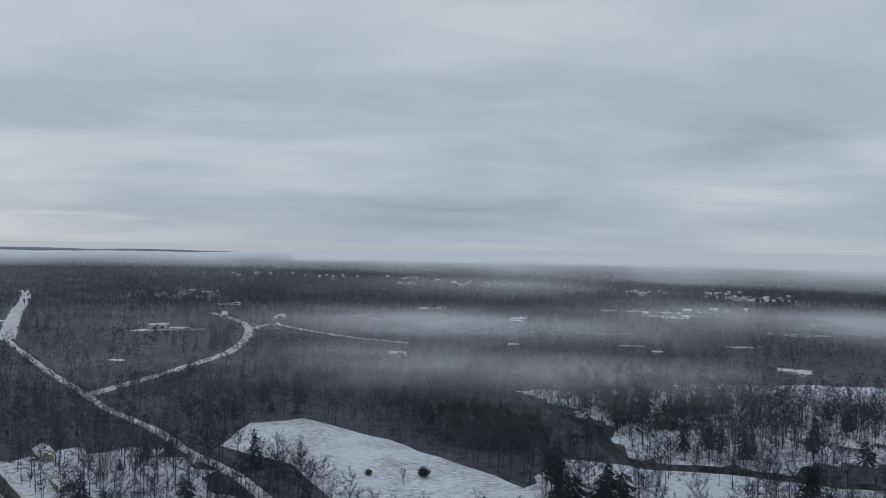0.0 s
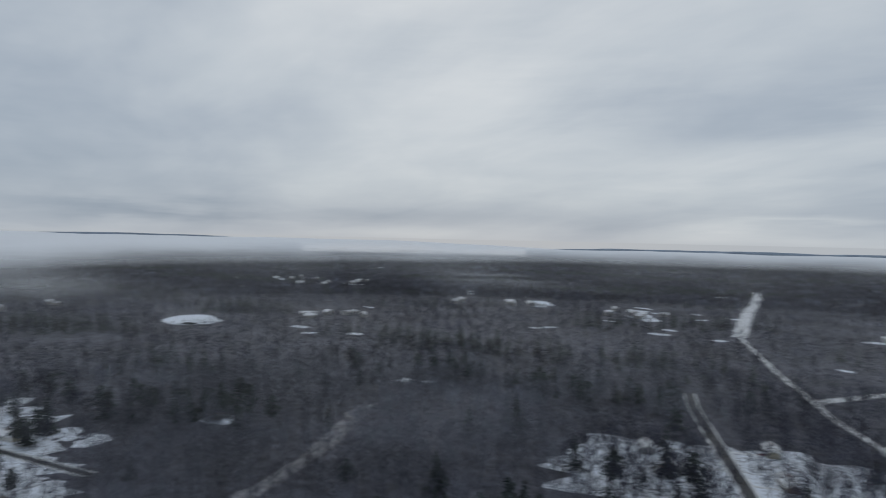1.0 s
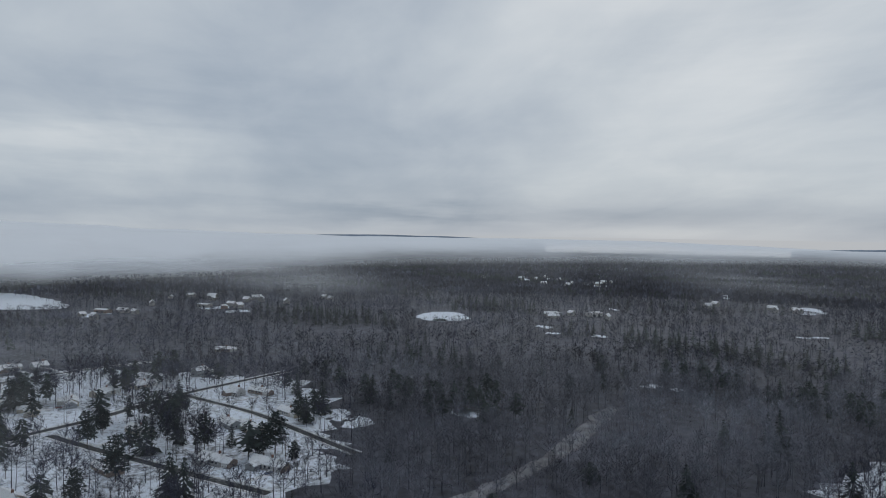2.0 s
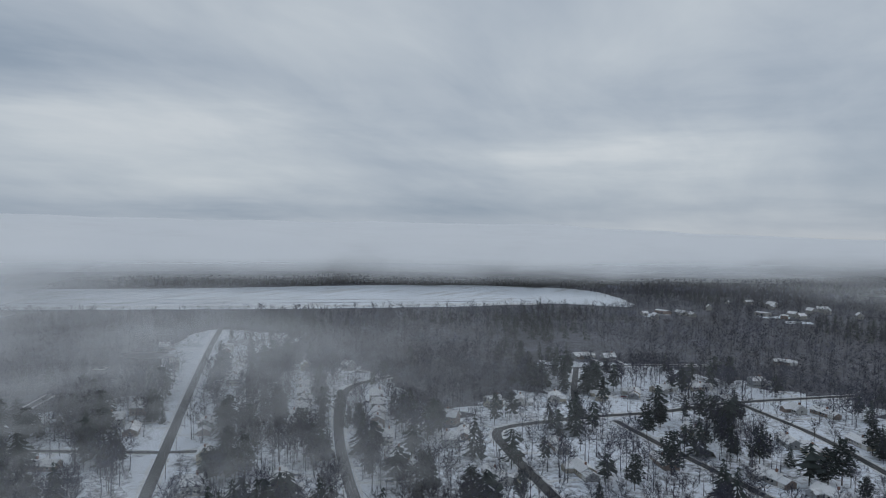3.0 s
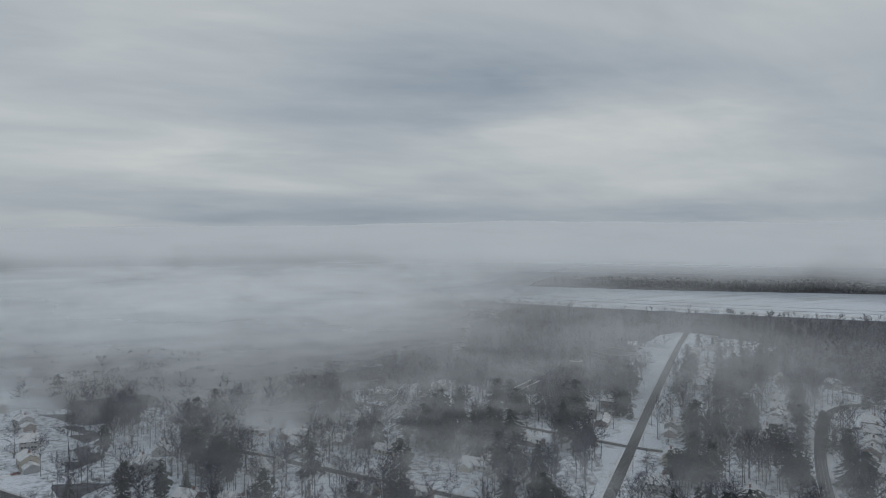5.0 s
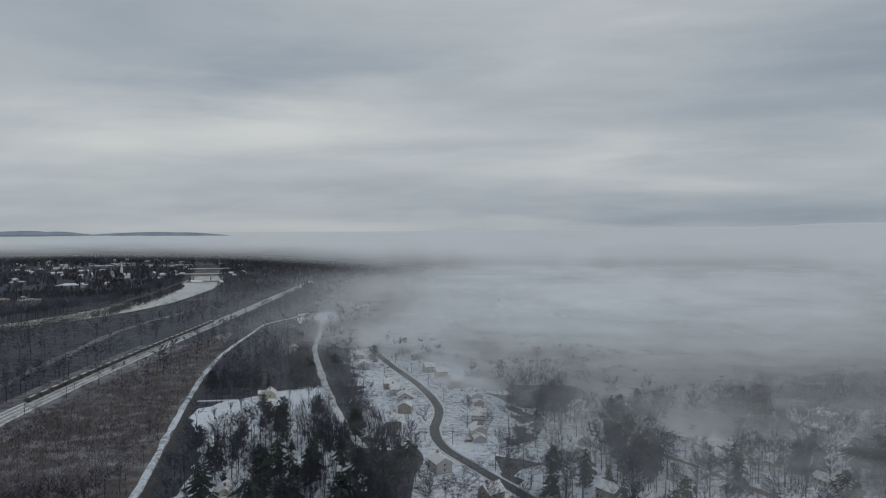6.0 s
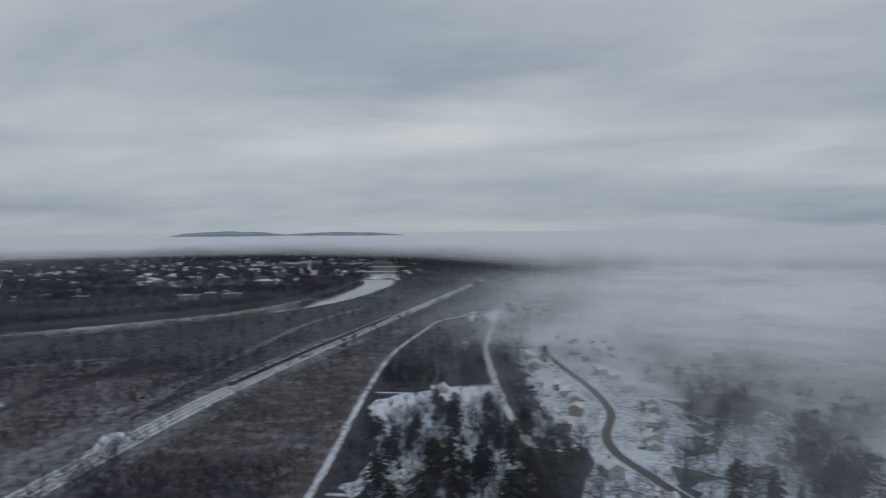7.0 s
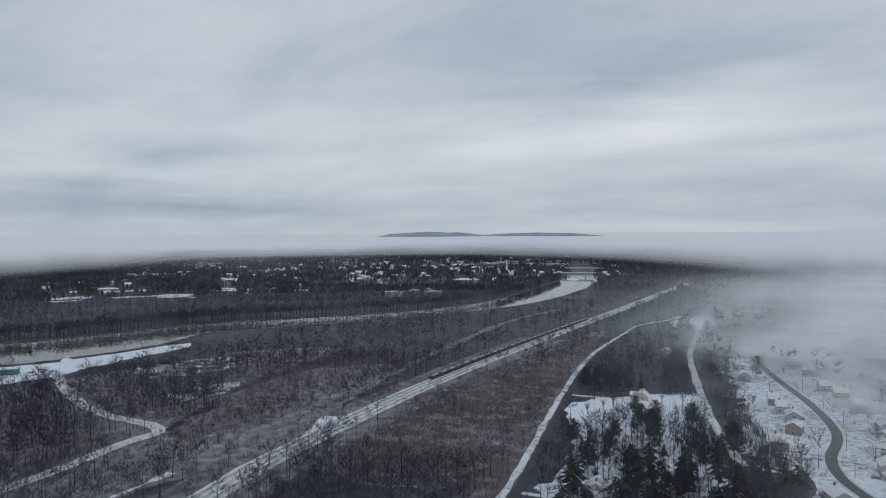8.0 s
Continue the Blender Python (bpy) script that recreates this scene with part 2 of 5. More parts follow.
def part(name, bm, mat, parent, label=""):
    return finish(name, bm, mat, parent, label)


def block(bm, x0, x1, y0, y1, z0, z1, bevel=0.0):
    r = bmesh.ops.create_cube(bm, size=1.0, matrix=Matrix.Translation(((x0 + x1) / 2, (y0 + y1) / 2, (z0 + z1) / 2)) @ Matrix.Diagonal((x1 - x0, y1 - y0, z1 - z0, 1)))
    if bevel:
        es = list({e for v in r["verts"] for e in v.link_edges})
        bmesh.ops.bevel(bm, geom=es, offset=bevel, segments=1, affect="EDGES")
    return bm


def box(x0, x1, y0, y1, z0, z1, bevel=0.0):
    return block(bmesh.new(), x0, x1, y0, y1, z0, z1, bevel)


def tube(bm, a, b, r0, r1, n=6):
    a, b = Vector(a), Vector(b)
    q = (b - a).to_track_quat("Z", "Y")
    rings = [[bm.verts.new(p + q @ Vector((r * math.cos(k * math.tau / n), r * math.sin(k * math.tau / n), 0))) for k in range(n)] for p, r in ((a, r0), (b, r1))]
    for k in range(n):
        bm.faces.new((rings[0][k], rings[0][(k + 1) % n], rings[1][(k + 1) % n], rings[1][k]))
    bm.faces.new(rings[1])
    return bm


def spline(pts, step=8.0, closed=False):
    """A smooth line through the points, as an array."""
    p = [np.array(q, float) for q in pts]
    n, out = len(p), []
    for i in range(n if closed else n - 1):
        if closed:
            a, b, c, d = p[i - 1], p[i], p[(i + 1) % n], p[(i + 2) % n]
        else:
            b, c = p[i], p[i + 1]
            a, d = (p[i - 1] if i else 2 * b - c), (p[i + 2] if i + 2 < n else 2 * c - b)
        k = max(2, int(np.linalg.norm(c - b) / step))
        for t in np.arange(k) / k:
            out.append(0.5 * (2 * b + (c - a) * t + (2 * a - 5 * b + 4 * c - d) * t * t + (3 * b - a - 3 * c + d) * t ** 3))
    if not closed:
        out.append(p[-1])
    return np.array(out)


def side_of(line):
    d = np.gradient(line, axis=0)
    d /= np.linalg.norm(d, axis=1)[:, None] + 1e-9
    return np.stack([-d[:, 1], d[:, 0]], 1)


def ribbon(name, pts, width, z, mat, offset=0.0, wobble=0.0, crown=0.0, step=8.0, label="", category="", kind="structure"):
    """A strip along a line, with sides that reach the ground."""
    line = spline(pts, step)
    nrm = side_of(line)
    bm, rows = bmesh.new(), []
    for i, (p, n) in enumerate(zip(line, nrm)):
        w = width / 2 + wobble * (noise.noise((p[0] * 0.07, p[1] * 0.07, 3.0)) + 0.6 * noise.noise((p[0] * 0.31, p[1] * 0.31, 9.0)))
        o = offset + wobble * 0.7 * noise.noise((p[0] * 0.05, p[1] * 0.05, 17.0))
        sect = ((w, -0.05), (w - 0.3, z), (0, z + crown), (-w + 0.3, z), (-w, -0.05))
        rows.append([bm.verts.new((p[0] + n[0] * (o + s), p[1] + n[1] * (o + s), h)) for s, h in sect])
    for r, q in zip(rows, rows[1:]):
        for k in range(4):
            bm.faces.new((r[k], r[k + 1], q[k + 1], q[k]))
    bmesh.ops.recalc_face_normals(bm, faces=bm.faces)
    ob = finish(name, bm, mat)
    return tagged(ob, label, category, "", kind)


def patch(name, pts, z, mat, ragged=5.0, label="", category="", smooth_line=True):
    """A flat area of ground with a ragged border and a sloping rim."""
    line = spline(pts, 7.0, True) if smooth_line else np.array(pts, float)
    mid = line.mean(0)
    bm = bmesh.new()
    ring, foot = [], []
    for p in line:
        k = ragged * (noise.noise((p[0] * 0.05, p[1] * 0.05, 1.0)) + 0.7 * noise.noise((p[0] * 0.2, p[1] * 0.2, 5.0)))
        d = (p - mid) / (np.linalg.norm(p - mid) + 1e-6)
        q = p + d * k
        ring.append(bm.verts.new((q[0], q[1], z)))
        foot.append(bm.verts.new((q[0] + d[0] * 0.6, q[1] + d[1] * 0.6, -0.05)))
    n = len(ring)
    for i in range(n):
        bm.faces.new((ring[i], ring[(i + 1) % n], foot[(i + 1) % n], foot[i]))
    face = bm.faces.new(ring)
    bmesh.ops.triangulate(bm, faces=[face])
    bmesh.ops.recalc_face_normals(bm, faces=bm.faces)
    ob = finish(name, bm, mat)
    if ob.data.polygons[-1].normal.z < 0:
        ob.data.flip_normals()
    return tagged(ob, label, category, "", "structure")


def raw_mesh(name, verts, faces, mat):
    """A mesh of triangles from arrays."""
    me = bpy.data.meshes.new(name)
    me.vertices.add(len(verts))
    me.vertices.foreach_set("co", verts.astype(np.float32).ravel())
    me.loops.add(faces.size)
    me.loops.foreach_set("vertex_index", faces.astype(np.int32).ravel())
    me.polygons.add(len(faces))
    me.polygons.foreach_set("loop_start", np.arange(len(faces), dtype=np.int32) * 3)
    me.update(calc_edges=True)
    me.materials.append(mat)
    return new(name, me)


def scatter(name, shapes, places, sizes, mat, label, category, rng, lift=0.0):
    """Many plants joined into one thing: every place takes one of the shapes, turned and scaled."""
    vs, fs, base = [], [], 0
    pick = rng.integers(0, len(shapes), len(places))
    for k, (v, f) in enumerate(shapes):
        p, s = places[pick == k], sizes[pick == k]
        if not len(p):
            continue
        t = rng.uniform(0, math.tau, len(p))
        w = rng.uniform(0.85, 1.2, len(p))
        c, sn = (np.cos(t) * s * w)[:, None], (np.sin(t) * s * w)[:, None]
        x = c * v[:, 0] - sn * v[:, 1] + p[:, :1]
        y = sn * v[:, 0] + c * v[:, 1] + p[:, 1:2]
        z = s[:, None] * v[:, 2] + lift
        vs.append(np.stack([x, y, z], 2).reshape(-1, 3))
        fs.append((f[None] + (np.arange(len(p)) * len(v))[:, None, None]).reshape(-1, 3) + base)
        base += len(p) * len(v)
    if not vs:
        return None
    return tagged(raw_mesh(name, np.concatenate(vs), np.concatenate(fs), mat), label, category, "", "stuff")


# ---- plants, as triangles ----
def blade(v, f, a, b, width, rng):
    """One tapered blade from a to b."""
    d = np.array(b) - np.array(a)
    s = np.cross(d, rng.normal(size=3))
    s *= width / 2 / (np.linalg.norm(s) + 1e-9)
    n = len(v)
    v += [np.array(a) - s, np.array(a) + s, np.array(b)]
    f.append((n, n + 1, n + 2))


def bare_shape(rng, limbs, twigs, tw, height=18.0, trunk=0.22, spread=1.0):
    """A leafless tree: trunk, limbs that fork upwards, twigs on their outer halves."""
    v, f = [], []
    split = height * rng.uniform(0.28, 0.42)
    lean = rng.normal(size=2) * 0.5
    for k in range(2):
        s = np.array([math.cos(k * 1.57), math.sin(k * 1.57), 0]) * trunk
        n = len(v)
        v += [-s, s, np.array([lean[0], lean[1], height * 0.8])]
        f.append((n, n + 1, n + 2))
    ends = []
    for k in range(limbs):
        t = k * 2.4 + rng.uniform(-0.5, 0.5)
        u = (k + 0.5) / limbs
        r = height * rng.uniform(0.17, 0.27) * spread * (1.05 - 0.75 * u * u)
        a = np.array([lean[0] * u, lean[1] * u, split + height * 0.34 * u])
        b = np.array([r * math.cos(t), r * math.sin(t), min(height * 0.97, a[2] + height * rng.uniform(0.12, 0.22) * (0.8 + u))])
        blade(v, f, a, b, trunk * 0.6, rng)
        ends.append((a, b))
    for k in range(twigs):
        a, b = ends[k % limbs]
        p = a + (b - a) * rng.uniform(0.3, 1.0)
        q = p + np.array([*(rng.normal(size=2) * height * 0.075), height * rng.uniform(-0.03, 0.13)]) + (b - a) * rng.uniform(0.0, 0.25)
        blade(v, f, p, q, tw * rng.uniform(0.6, 1.3), rng)
    return np.array(v), np.array(f)


def conifer_shape(rng, tiers, boughs, height=18.0, wide=0.2, bare=0.12, ragged=0.25, taper=0.8):
    v, f = [], []
    for k in range(2):
        s = np.array([math.cos(k * 1.57), math.sin(k * 1.57), 0]) * 0.22
        n = len(v)
        v += [-s, s, np.array([0, 0, height])]
        f.append((n, n + 1, n + 2))
    for i in range(tiers):
        u = i / tiers
        z = height * (bare + (1 - bare) * u)
        r = height * wide * (1 - u) ** taper * (1.0 if taper > 0.7 else min(1.0, 0.55 + u)) + 0.3
        for k in range(boughs):
            t = k * math.tau / boughs + i * 1.1 + rng.uniform(-0.3, 0.3)
            rr = r * (1 + rng.uniform(-ragged, ragged))
            d, s = np.array([math.cos(t), math.sin(t), 0]), np.array([-math.sin(t), math.cos(t), 0])
            n = len(v)
            v += [np.array([0, 0, z + height * 0.05]), d * rr + s * rr * 0.36 + [0, 0, z - rr * 0.18], d * rr - s * rr * 0.36 + [0, 0, z - rr * 0.30]]
            f.append((n, n + 1, n + 2))
    return np.array(v), np.array(f)


def clump_shape(rng, count, wide, height):
    """Tree tops seen from far away: rounded tufts side by side."""
    v, f = [], []
    for k in range(count):
        x, y = rng.normal(size=2) * wide
        h = height * rng.uniform(0.6, 1.05)
        t = rng.uniform(0, math.pi)
        s = np.array([math.cos(t), math.sin(t), 0]) * rng.uniform(2.0, 4.2)
        p, n = np.array([x, y, 0.0]), len(v)
        v += [p + [0, 0, h * 0.15], p - s + [0, 0, h * rng.uniform(0.55, 0.8)], p + s + [0, 0, h * rng.uniform(0.55, 0.8)], p + s * rng.uniform(-0.4, 0.4) + [0, 0, h]]
        f += [(n, n + 2, n + 1), (n + 1, n + 2, n + 3)]
    return np.array(v), np.array(f)


def brush_shape(rng, count, height, spread, width):
    v, f = [], []
    for k in range(count):
        p = np.array([*(rng.normal(size=2) * spread), 0.0])
        blade(v, f, p, p + np.array([*(rng.normal(size=2) * height * 0.3), height * rng.uniform(0.5, 1.1)]), width, rng)
    return np.array(v), np.array(f)


# ---- ground ----
bm = bmesh.new()
rings = [0, 150, 300, 500, 800, 1200, 1800, 2600, 3600, 5200, 9000]
prev = None
for r in rings[1:]:
    ring = [bm.verts.new((r * math.cos(k * math.tau / 72), r * math.sin(k * math.tau / 72), 0)) for k in range(72)]
    if prev is None:
        bm.faces.new(ring)
    else:
        for k in range(72):
            bm.faces.new((prev[k], ring[k], ring[(k + 1) % 72], prev[(k + 1) % 72]))
    prev = ring
tagged(finish("ground", bm, FLOOR), "leaf-littered woodland floor with thin patchy snow, shade painted into its colour", "ground", "", "structure")

# open ground: outlines in metres
FIELD = [(-127, 472), (-93, 487), (-31, 436), (31, 370), (52, 338), (40, 290), (-30, 300), (-80, 385), (-130, 418)]
FIELD_EDGE = [tuple(np.array(p) + (np.array(q) - p) * k / 6) for p, q in zip(FIELD, FIELD[1:] + FIELD[:1]) for k in range(6)]
CREEK = [(60, 545), (76, 523), (95, 500), (105, 466), (104, 421), (113, 396), (147, 389), (175, 381), (200, 370), (235, 361), (300, 350)]
MEADOW = [(80, 399), (117, 384), (102, 369), (74, 363)]
MEADOW_B = [(96, 341), (126, 357), (156, 349), (142, 325), (100, 318)]
MEADOW_C = [(116, 388), (150, 381), (200, 363), (245, 354), (240, 325), (190, 322), (152, 332), (124, 362)]
GARDENS = [(79, 590), (187, 622), (395, 640), (330, 480), (262, 400), (190, 394), (122, 405), (115, 459), (102, 530)]
HAMLET = [(-285, 300), (-280, 350), (-200, 408), (-150, 396), (-112, 349), (-98, 296), (-180, 240), (-250, 250)]
AIRFIELD = [(-435, -1571), (-731, -1340), (-1014, -1060), (-1382, -750), (-1470, -438), (-1195, -262), (-1150, -390), (-1010, -500), (-800, -725), (-562, -1030), (-380, -1240)]
TRACT_A = [(-630, -218), (-655, -120), (-615, -30), (-590, 30), (-520, 52), (-385, 52), (-330, 20), (-268, -139), (-383, -195), (-455, -200), (-505, -178)]
TRACT_B = [(-472, -452), (-530, -470), (-620, -500), (-600, -620), (-441, -515), (-330, -415), (-285, -428), (-235, -440), (-195, -330), (-150, -210), (-250, -105), (-350, -165), (-449, -265), (-500, -350)]
TRACT_C = [(-2, -485), (-50, -500), (-100, -445), (-137, -489), (-229, -500), (-262, -470), (-222, -400), (-185, -310), (-150, -236), (-60, -250), (5, -300)]
TRACT_D = [(172, -631), (195, -767), (180, -835), (130, -830), (84, -702), (36, -549), (12, -424), (20, -352), (-5, -300), (50, -290), (62, -376), (95, -390), (130, -501)]
ESTATE = [(226, -441), (205, -485), (168, -522), (150, -470), (134, -405), (173, -400), (186, -380)]
ESTATE_B = [(160, -285), (150, -322), (137, -372), (114, -388), (78, -300)]
# groves round the large garden
GROVE = [(183, -428), (168, -455), (140, -392), (152, -374), (168, -390)]
BELT = [(188, -372), (170, -395), (136, -390), (112, -405), (98, -380), (128, -371), (168, -340)]
LAWN = [(171, -333), (145, -356), (118, -309), (155, -277)]
ROW = [(244, -490), (212, -497), (176, -546), (182, -563), (253, -512)]
MARSHLAND = [(325, -390), (352, -609), (365, -800), (318, -670), (272, -520), (218, -368), (190, -270), (270, -250)]
SCRUBLAND = [(312, -250), (345, -330), (420, -480), (470, -420), (450, -330), (420, -290), (400, -250), (360, -190), (320, -150)]
PARK = [(628, -190), (626, -240), (622, -272), (632, -298), (650, -341), (672, -432), (698, -430), (692, -334), (701, -277), (717, -220)]
LOT = [(596, -331), (598, -364), (582, -422), (541, -387), (538, -334), (557, -319)]
LOT_B = [(490, -296), (484, -318), (483, -355), (460, -338), (452, -300), (470, -284)]
LOT_C = [(323, -290), (338, -316), (322, -322), (314, -300)]
RIVER_FAR = [(1010, 40), (940, -150), (880, -295), (850, -377), (838, -539), (791, -640), (715, -805), (690, -926), (697, -1075), (766, -1345), (857, -1621), (946, -1830), (1194, -2346), (1500, -2900)]
RIVER_NEAR = [(1400, -2940), (1104, -2388), (829, -1800), (690, -1460), (622, -1195), (601, -1017), (615, -880), (631, -784), (672, -677), (715, -579), (740, -500), (706, -426), (700, -335), (706, -277), (725, -230), (800, -60), (840, 60)]

HIGHWAY = [(-1010, 1700), (-862, 1458), (-738, 1227), (-640, 1050), (-524, 850), (-433, 736), (-346, 630), (-291, 567), (-236, 503), (-185, 454), (-143, 404), (-105, 365), (-60, 300)]
HIGHWAY_NEAR = HIGHWAY[4:]
SPUR = [(-275, 548), (-262, 612), (-245, 702), (-237, 811), (-268, 980), (-322, 1111), (-401, 1225)]
SPUR_B = [(-268, 1000), (-257, 1061), (-189, 995), (-120, 929), (-40, 880)]
LANE = [(-345, 490), (-308, 445), (-246, 379), (-180, 308), (-140, 262)]
CUT = [(-445, 255), (-431, 239), (-388, 199), (-348, 159), (-315, 116), (-290, 80)]
STREET_A = [(-280, -80), (-306, -100), (-338, -127), (-368, -151), (-387, -163), (-406, -160), (-452, -124), (-488, -88), (-542, -48), (-578, -10), (-621, 37)]
STREET_B = [(-548, -45), (-519, -22), (-476, 10), (-428, 35), (-380, 60)]
STREET_C = [(-452, -108), (-416, -75), (-388, -47), (-357, -16), (-330, 12)]
STREET_D = [(-235, -155), (-259, -177), (-290, -204), (-337, -242), (-398, -285), (-447, -308), (-490, -302)]
STREET_E = [(-180, -227), (-211, -255), (-262, -301), (-374, -402), (-527, -538), (-612, -611)]
STREET_F = [(-150, -475), (-183, -421), (-213, -388), (-236, -348), (-259, -306), (-285, -270)]
STREET_G = [(-216, -392), (-244, -420), (-270, -442), (-310, -470)]
STREET_H = [(-590, -205), (-648, -143), (-690, -80)]
STREET_I = [(-612, -182), (-514, -154), (-467, -136), (-451, -126)]
STREET_J = [(-60, -395), (-92, -350), (-116, -315), (-144, -276), (-170, -240)]
STREET_K = [(-18, -290), (5, -318), (35, -360), (51, -385), (61, -417), (66, -471), (91, -539), (131, -621), (158, -687), (170, -768), (150, -830), (110, -860)]
ROAD = [(160, -240), (176, -289), (202, -359), (238, -454), (277, -566), (307, -671), (331, -794), (345, -869), (334, -941), (308, -1074)]
BRIDLEWAY = [(95, -378), (128, -445), (177, -566), (220, -680), (242, -760), (279, -904), (290, -980)]
RAILWAY = [(262, -130), (276, -179), (294, -226), (310, -283), (331, -366), (347, -438), (370, -563), (392, -702), (434, -981), (499, -1399), (540, -1650)]
TRAIL = [(300, -110), (310, -150), (323, -197), (355, -296), (384, -399), (439, -573), (505, -809), (526, -1014)]
LOOP = [(627, -278), (564, -256), (497, -239), (454, -236), (416, -240), (396, -234), (391, -210), (376, -171), (360, -120), (350, -90)]

SNOWFIELDS = [(-680, 2798, 190, 70), (-15, 2366, 150, 60), (-675, 2319, 90, 45), (-360, 2525, 70, 50), (-390, 979, 45, 26),
              (556, 1996, 110, 60), (430, 1314, 45, 40), (790, 1834, 110, 70), (1579, 3474, 150, 120), (1920, 3142, 160, 90),
              (362, 1418, 50, 30), (557, 1394, 50, 26), (527, 1046, 40, 22)]
SNOWFIELDS_B = [(-1001, 283, 38, 60), (-1600, 855, 60, 60), (-1814, 777, 60, 60), (-1008, 925, 40, 75), (-724, 893, 26, 85), (-719, 677, 26, 16),
                (-443, 61, 22, 30), (-459, 145, 16, 20), (-493, 327, 12, 20), (-1409, -892, 60, 60), (-1720, -454, 60, 70), (-1093, -201, 26, 40),
                (-1167, -45, 30, 50), (-1111, -14, 22, 36)]

scat = random.Random(40)


def broken(spots, n):
    """Each clearing as several smaller ones side by side."""
    out = []
    for x, y, rx, ry in spots:
        t = math.hypot(x, y)
        for k in range(n):
            s, u = scat.uniform(-0.75, 0.75) * rx, scat.uniform(-0.7, 0.7) * ry
            out.append((x + (x * u - y * s) / t, y + (y * u + x * s) / t, rx * scat.uniform(0.25, 0.55), ry * scat.uniform(0.22, 0.5)))
    return out


SNOWFIELDS = broken(SNOWFIELDS, 5)
SNOWFIELDS_B = SNOWFIELDS_B[:1] + broken(SNOWFIELDS_B[1:], 3)
patch("snow_field", FIELD_EDGE, 0.25, STUBBLE, 2.5, "snow-covered stubble field beside the woods", "field", False)
patch("snow_field", MEADOW, 0.25, SNOW, 2.0, "small snowy meadow beside the creek", "field")
patch("snow_field", MEADOW_B, 0.25, SNOW, 2.0, "small snowy meadow below the creek", "field")
patch("snow_field", AIRFIELD, 0.3, AIRSNOW, 8.0, "broad white airfield under smooth snow", "field")
for i, pts in enumerate((GARDENS, HAMLET, TRACT_A, TRACT_B, TRACT_C, TRACT_D)):
    patch("snowy_yards", pts, 0.10 + 0.015 * i, YARD, 22.0, "snow-covered lawns and yards between houses", "yard")
patch("snowy_yards", MEADOW_C, 0.21, YARD, 9.0, "snowy scrub bank below the creek", "yard")
for pts in (ESTATE, ESTATE_B):
    patch("snowy_yards", pts, 0.2, SNOW, 7.0, "clean snow on a large garden among pines", "yard")
patch("snowy_yards", [(222, -440), (203, -488), (165, -525), (122, -420), (94, -340), (86, -300), (148, -276), (170, -325), (188, -380)], 0.15, YARD, 6.0, "snow under the trees of a large garden", "yard")
patch("snowy_yards", [(62, 395), (115, 392), (200, 368), (300, 345), (320, 300), (70, 285)], 0.12, YARD, 6.0, "snowy meadow along the creek", "yard")
patch("scrubland", [(330, -120), (360, -190), (420, -270), (480, -380), (530, -520), (600, -450), (606, -360), (590, -150), (480, -60), (380, -60)], 0.06, SCRUB, 2.0, "rough scrub ground with a dusting of snow", "scrub")
patch("marsh", MARSHLAND, 0.1, MARSH, 10.0, "brown frosted marsh with dead reeds", "marsh")
patch("scrubland", SCRUBLAND, 0.1, SCRUB, 10.0, "grey-brown scrub ground with a dusting of snow", "scrub")
for pts in (PARK, LOT, LOT_B, LOT_C):
    patch("snow_field", pts, 0.25, SNOW if pts in (PARK, LOT_C) else LOTSNOW, 15.0, "open snowy lot near the river", "field")
for x, y, rx, ry in SNOWFIELDS + SNOWFIELDS_B:
    t0 = math.atan2(y, x)
    ring = []
    for k in range(10):
        u, w = math.cos(k * math.tau / 10), math.sin(k * math.tau / 10)
        ring.append((x + ry * u * math.cos(t0) - rx * w * math.sin(t0), y + ry * u * math.sin(t0) + rx * w * math.cos(t0)))
    patch("snow_field", ring, 0.3, SNOW, 9.0, "distant snowy clearing in the woods", "field")
patch("snow_field", [(343, -985), (295, -1018), (263, -923), (297, -873)], 0.3, SNOW, 8.0, "snowy clearing where two lanes meet", "field")
patch("river", RIVER_FAR + RIVER_NEAR, 0.06, WATER, 2.0, "wide grey river with a still surface", "water")
ribbon("creek", CREEK, 12.0, 0.26, CREEKWATER, wobble=3.5, label="dark winding creek between snowy banks", category="water")
ribbon("river_bank", RIVER_NEAR[2:-2], 7.0, 0.9, FLOOR, wobble=4.0, label="wooded river bank with thin snow", category="bank")
ribbon("river_bank", RIVER_FAR[1:-1], 7.0, 0.9, FLOOR, wobble=4.0, label="wooded river bank with thin snow", category="bank")

for o, w in ((0.0, 26.0), (46.0, 5.0), (90.0, 4.0)):
    ribbon("runway_edge", [(-590 - o, -1040 - o * 0.8), (-835 - o, -735 - o * 0.6), (-1020 - o, -530 - o * 0.4), (-1140 - o, -400 - o * 0.2)], w, 0.34, RUT if w < 10 else PACKED, wobble=3.0, label="grey swept strip across the snowy airfield", category="runway")

# roads
ribbon("highway", HIGHWAY_NEAR, 6.4, 0.34, PACKED, wobble=1.0, label="snow-packed road through woods", category="road")
ribbon("highway", HIGHWAY[:5], 19.0, 0.35, PACKED, wobble=3.0, label="snow-packed highway through woods", category="road")
for o in (-3.4, -1.6, 1.6, 3.4):
    ribbon("wheel_track", HIGHWAY, 0.6, 0.39, RUT, offset=o, label="dark wheel track worn into road snow", category="track")
ribbon("side_road", SPUR, 11.0, 0.3, PACKED, wobble=2.5, label="snow-covered road bending through woods", category="road")
for o in (-1.6, 1.6):
    ribbon("wheel_track", SPUR, 0.7, 0.34, RUT, offset=o, label="dark wheel track worn into road snow", category="track")
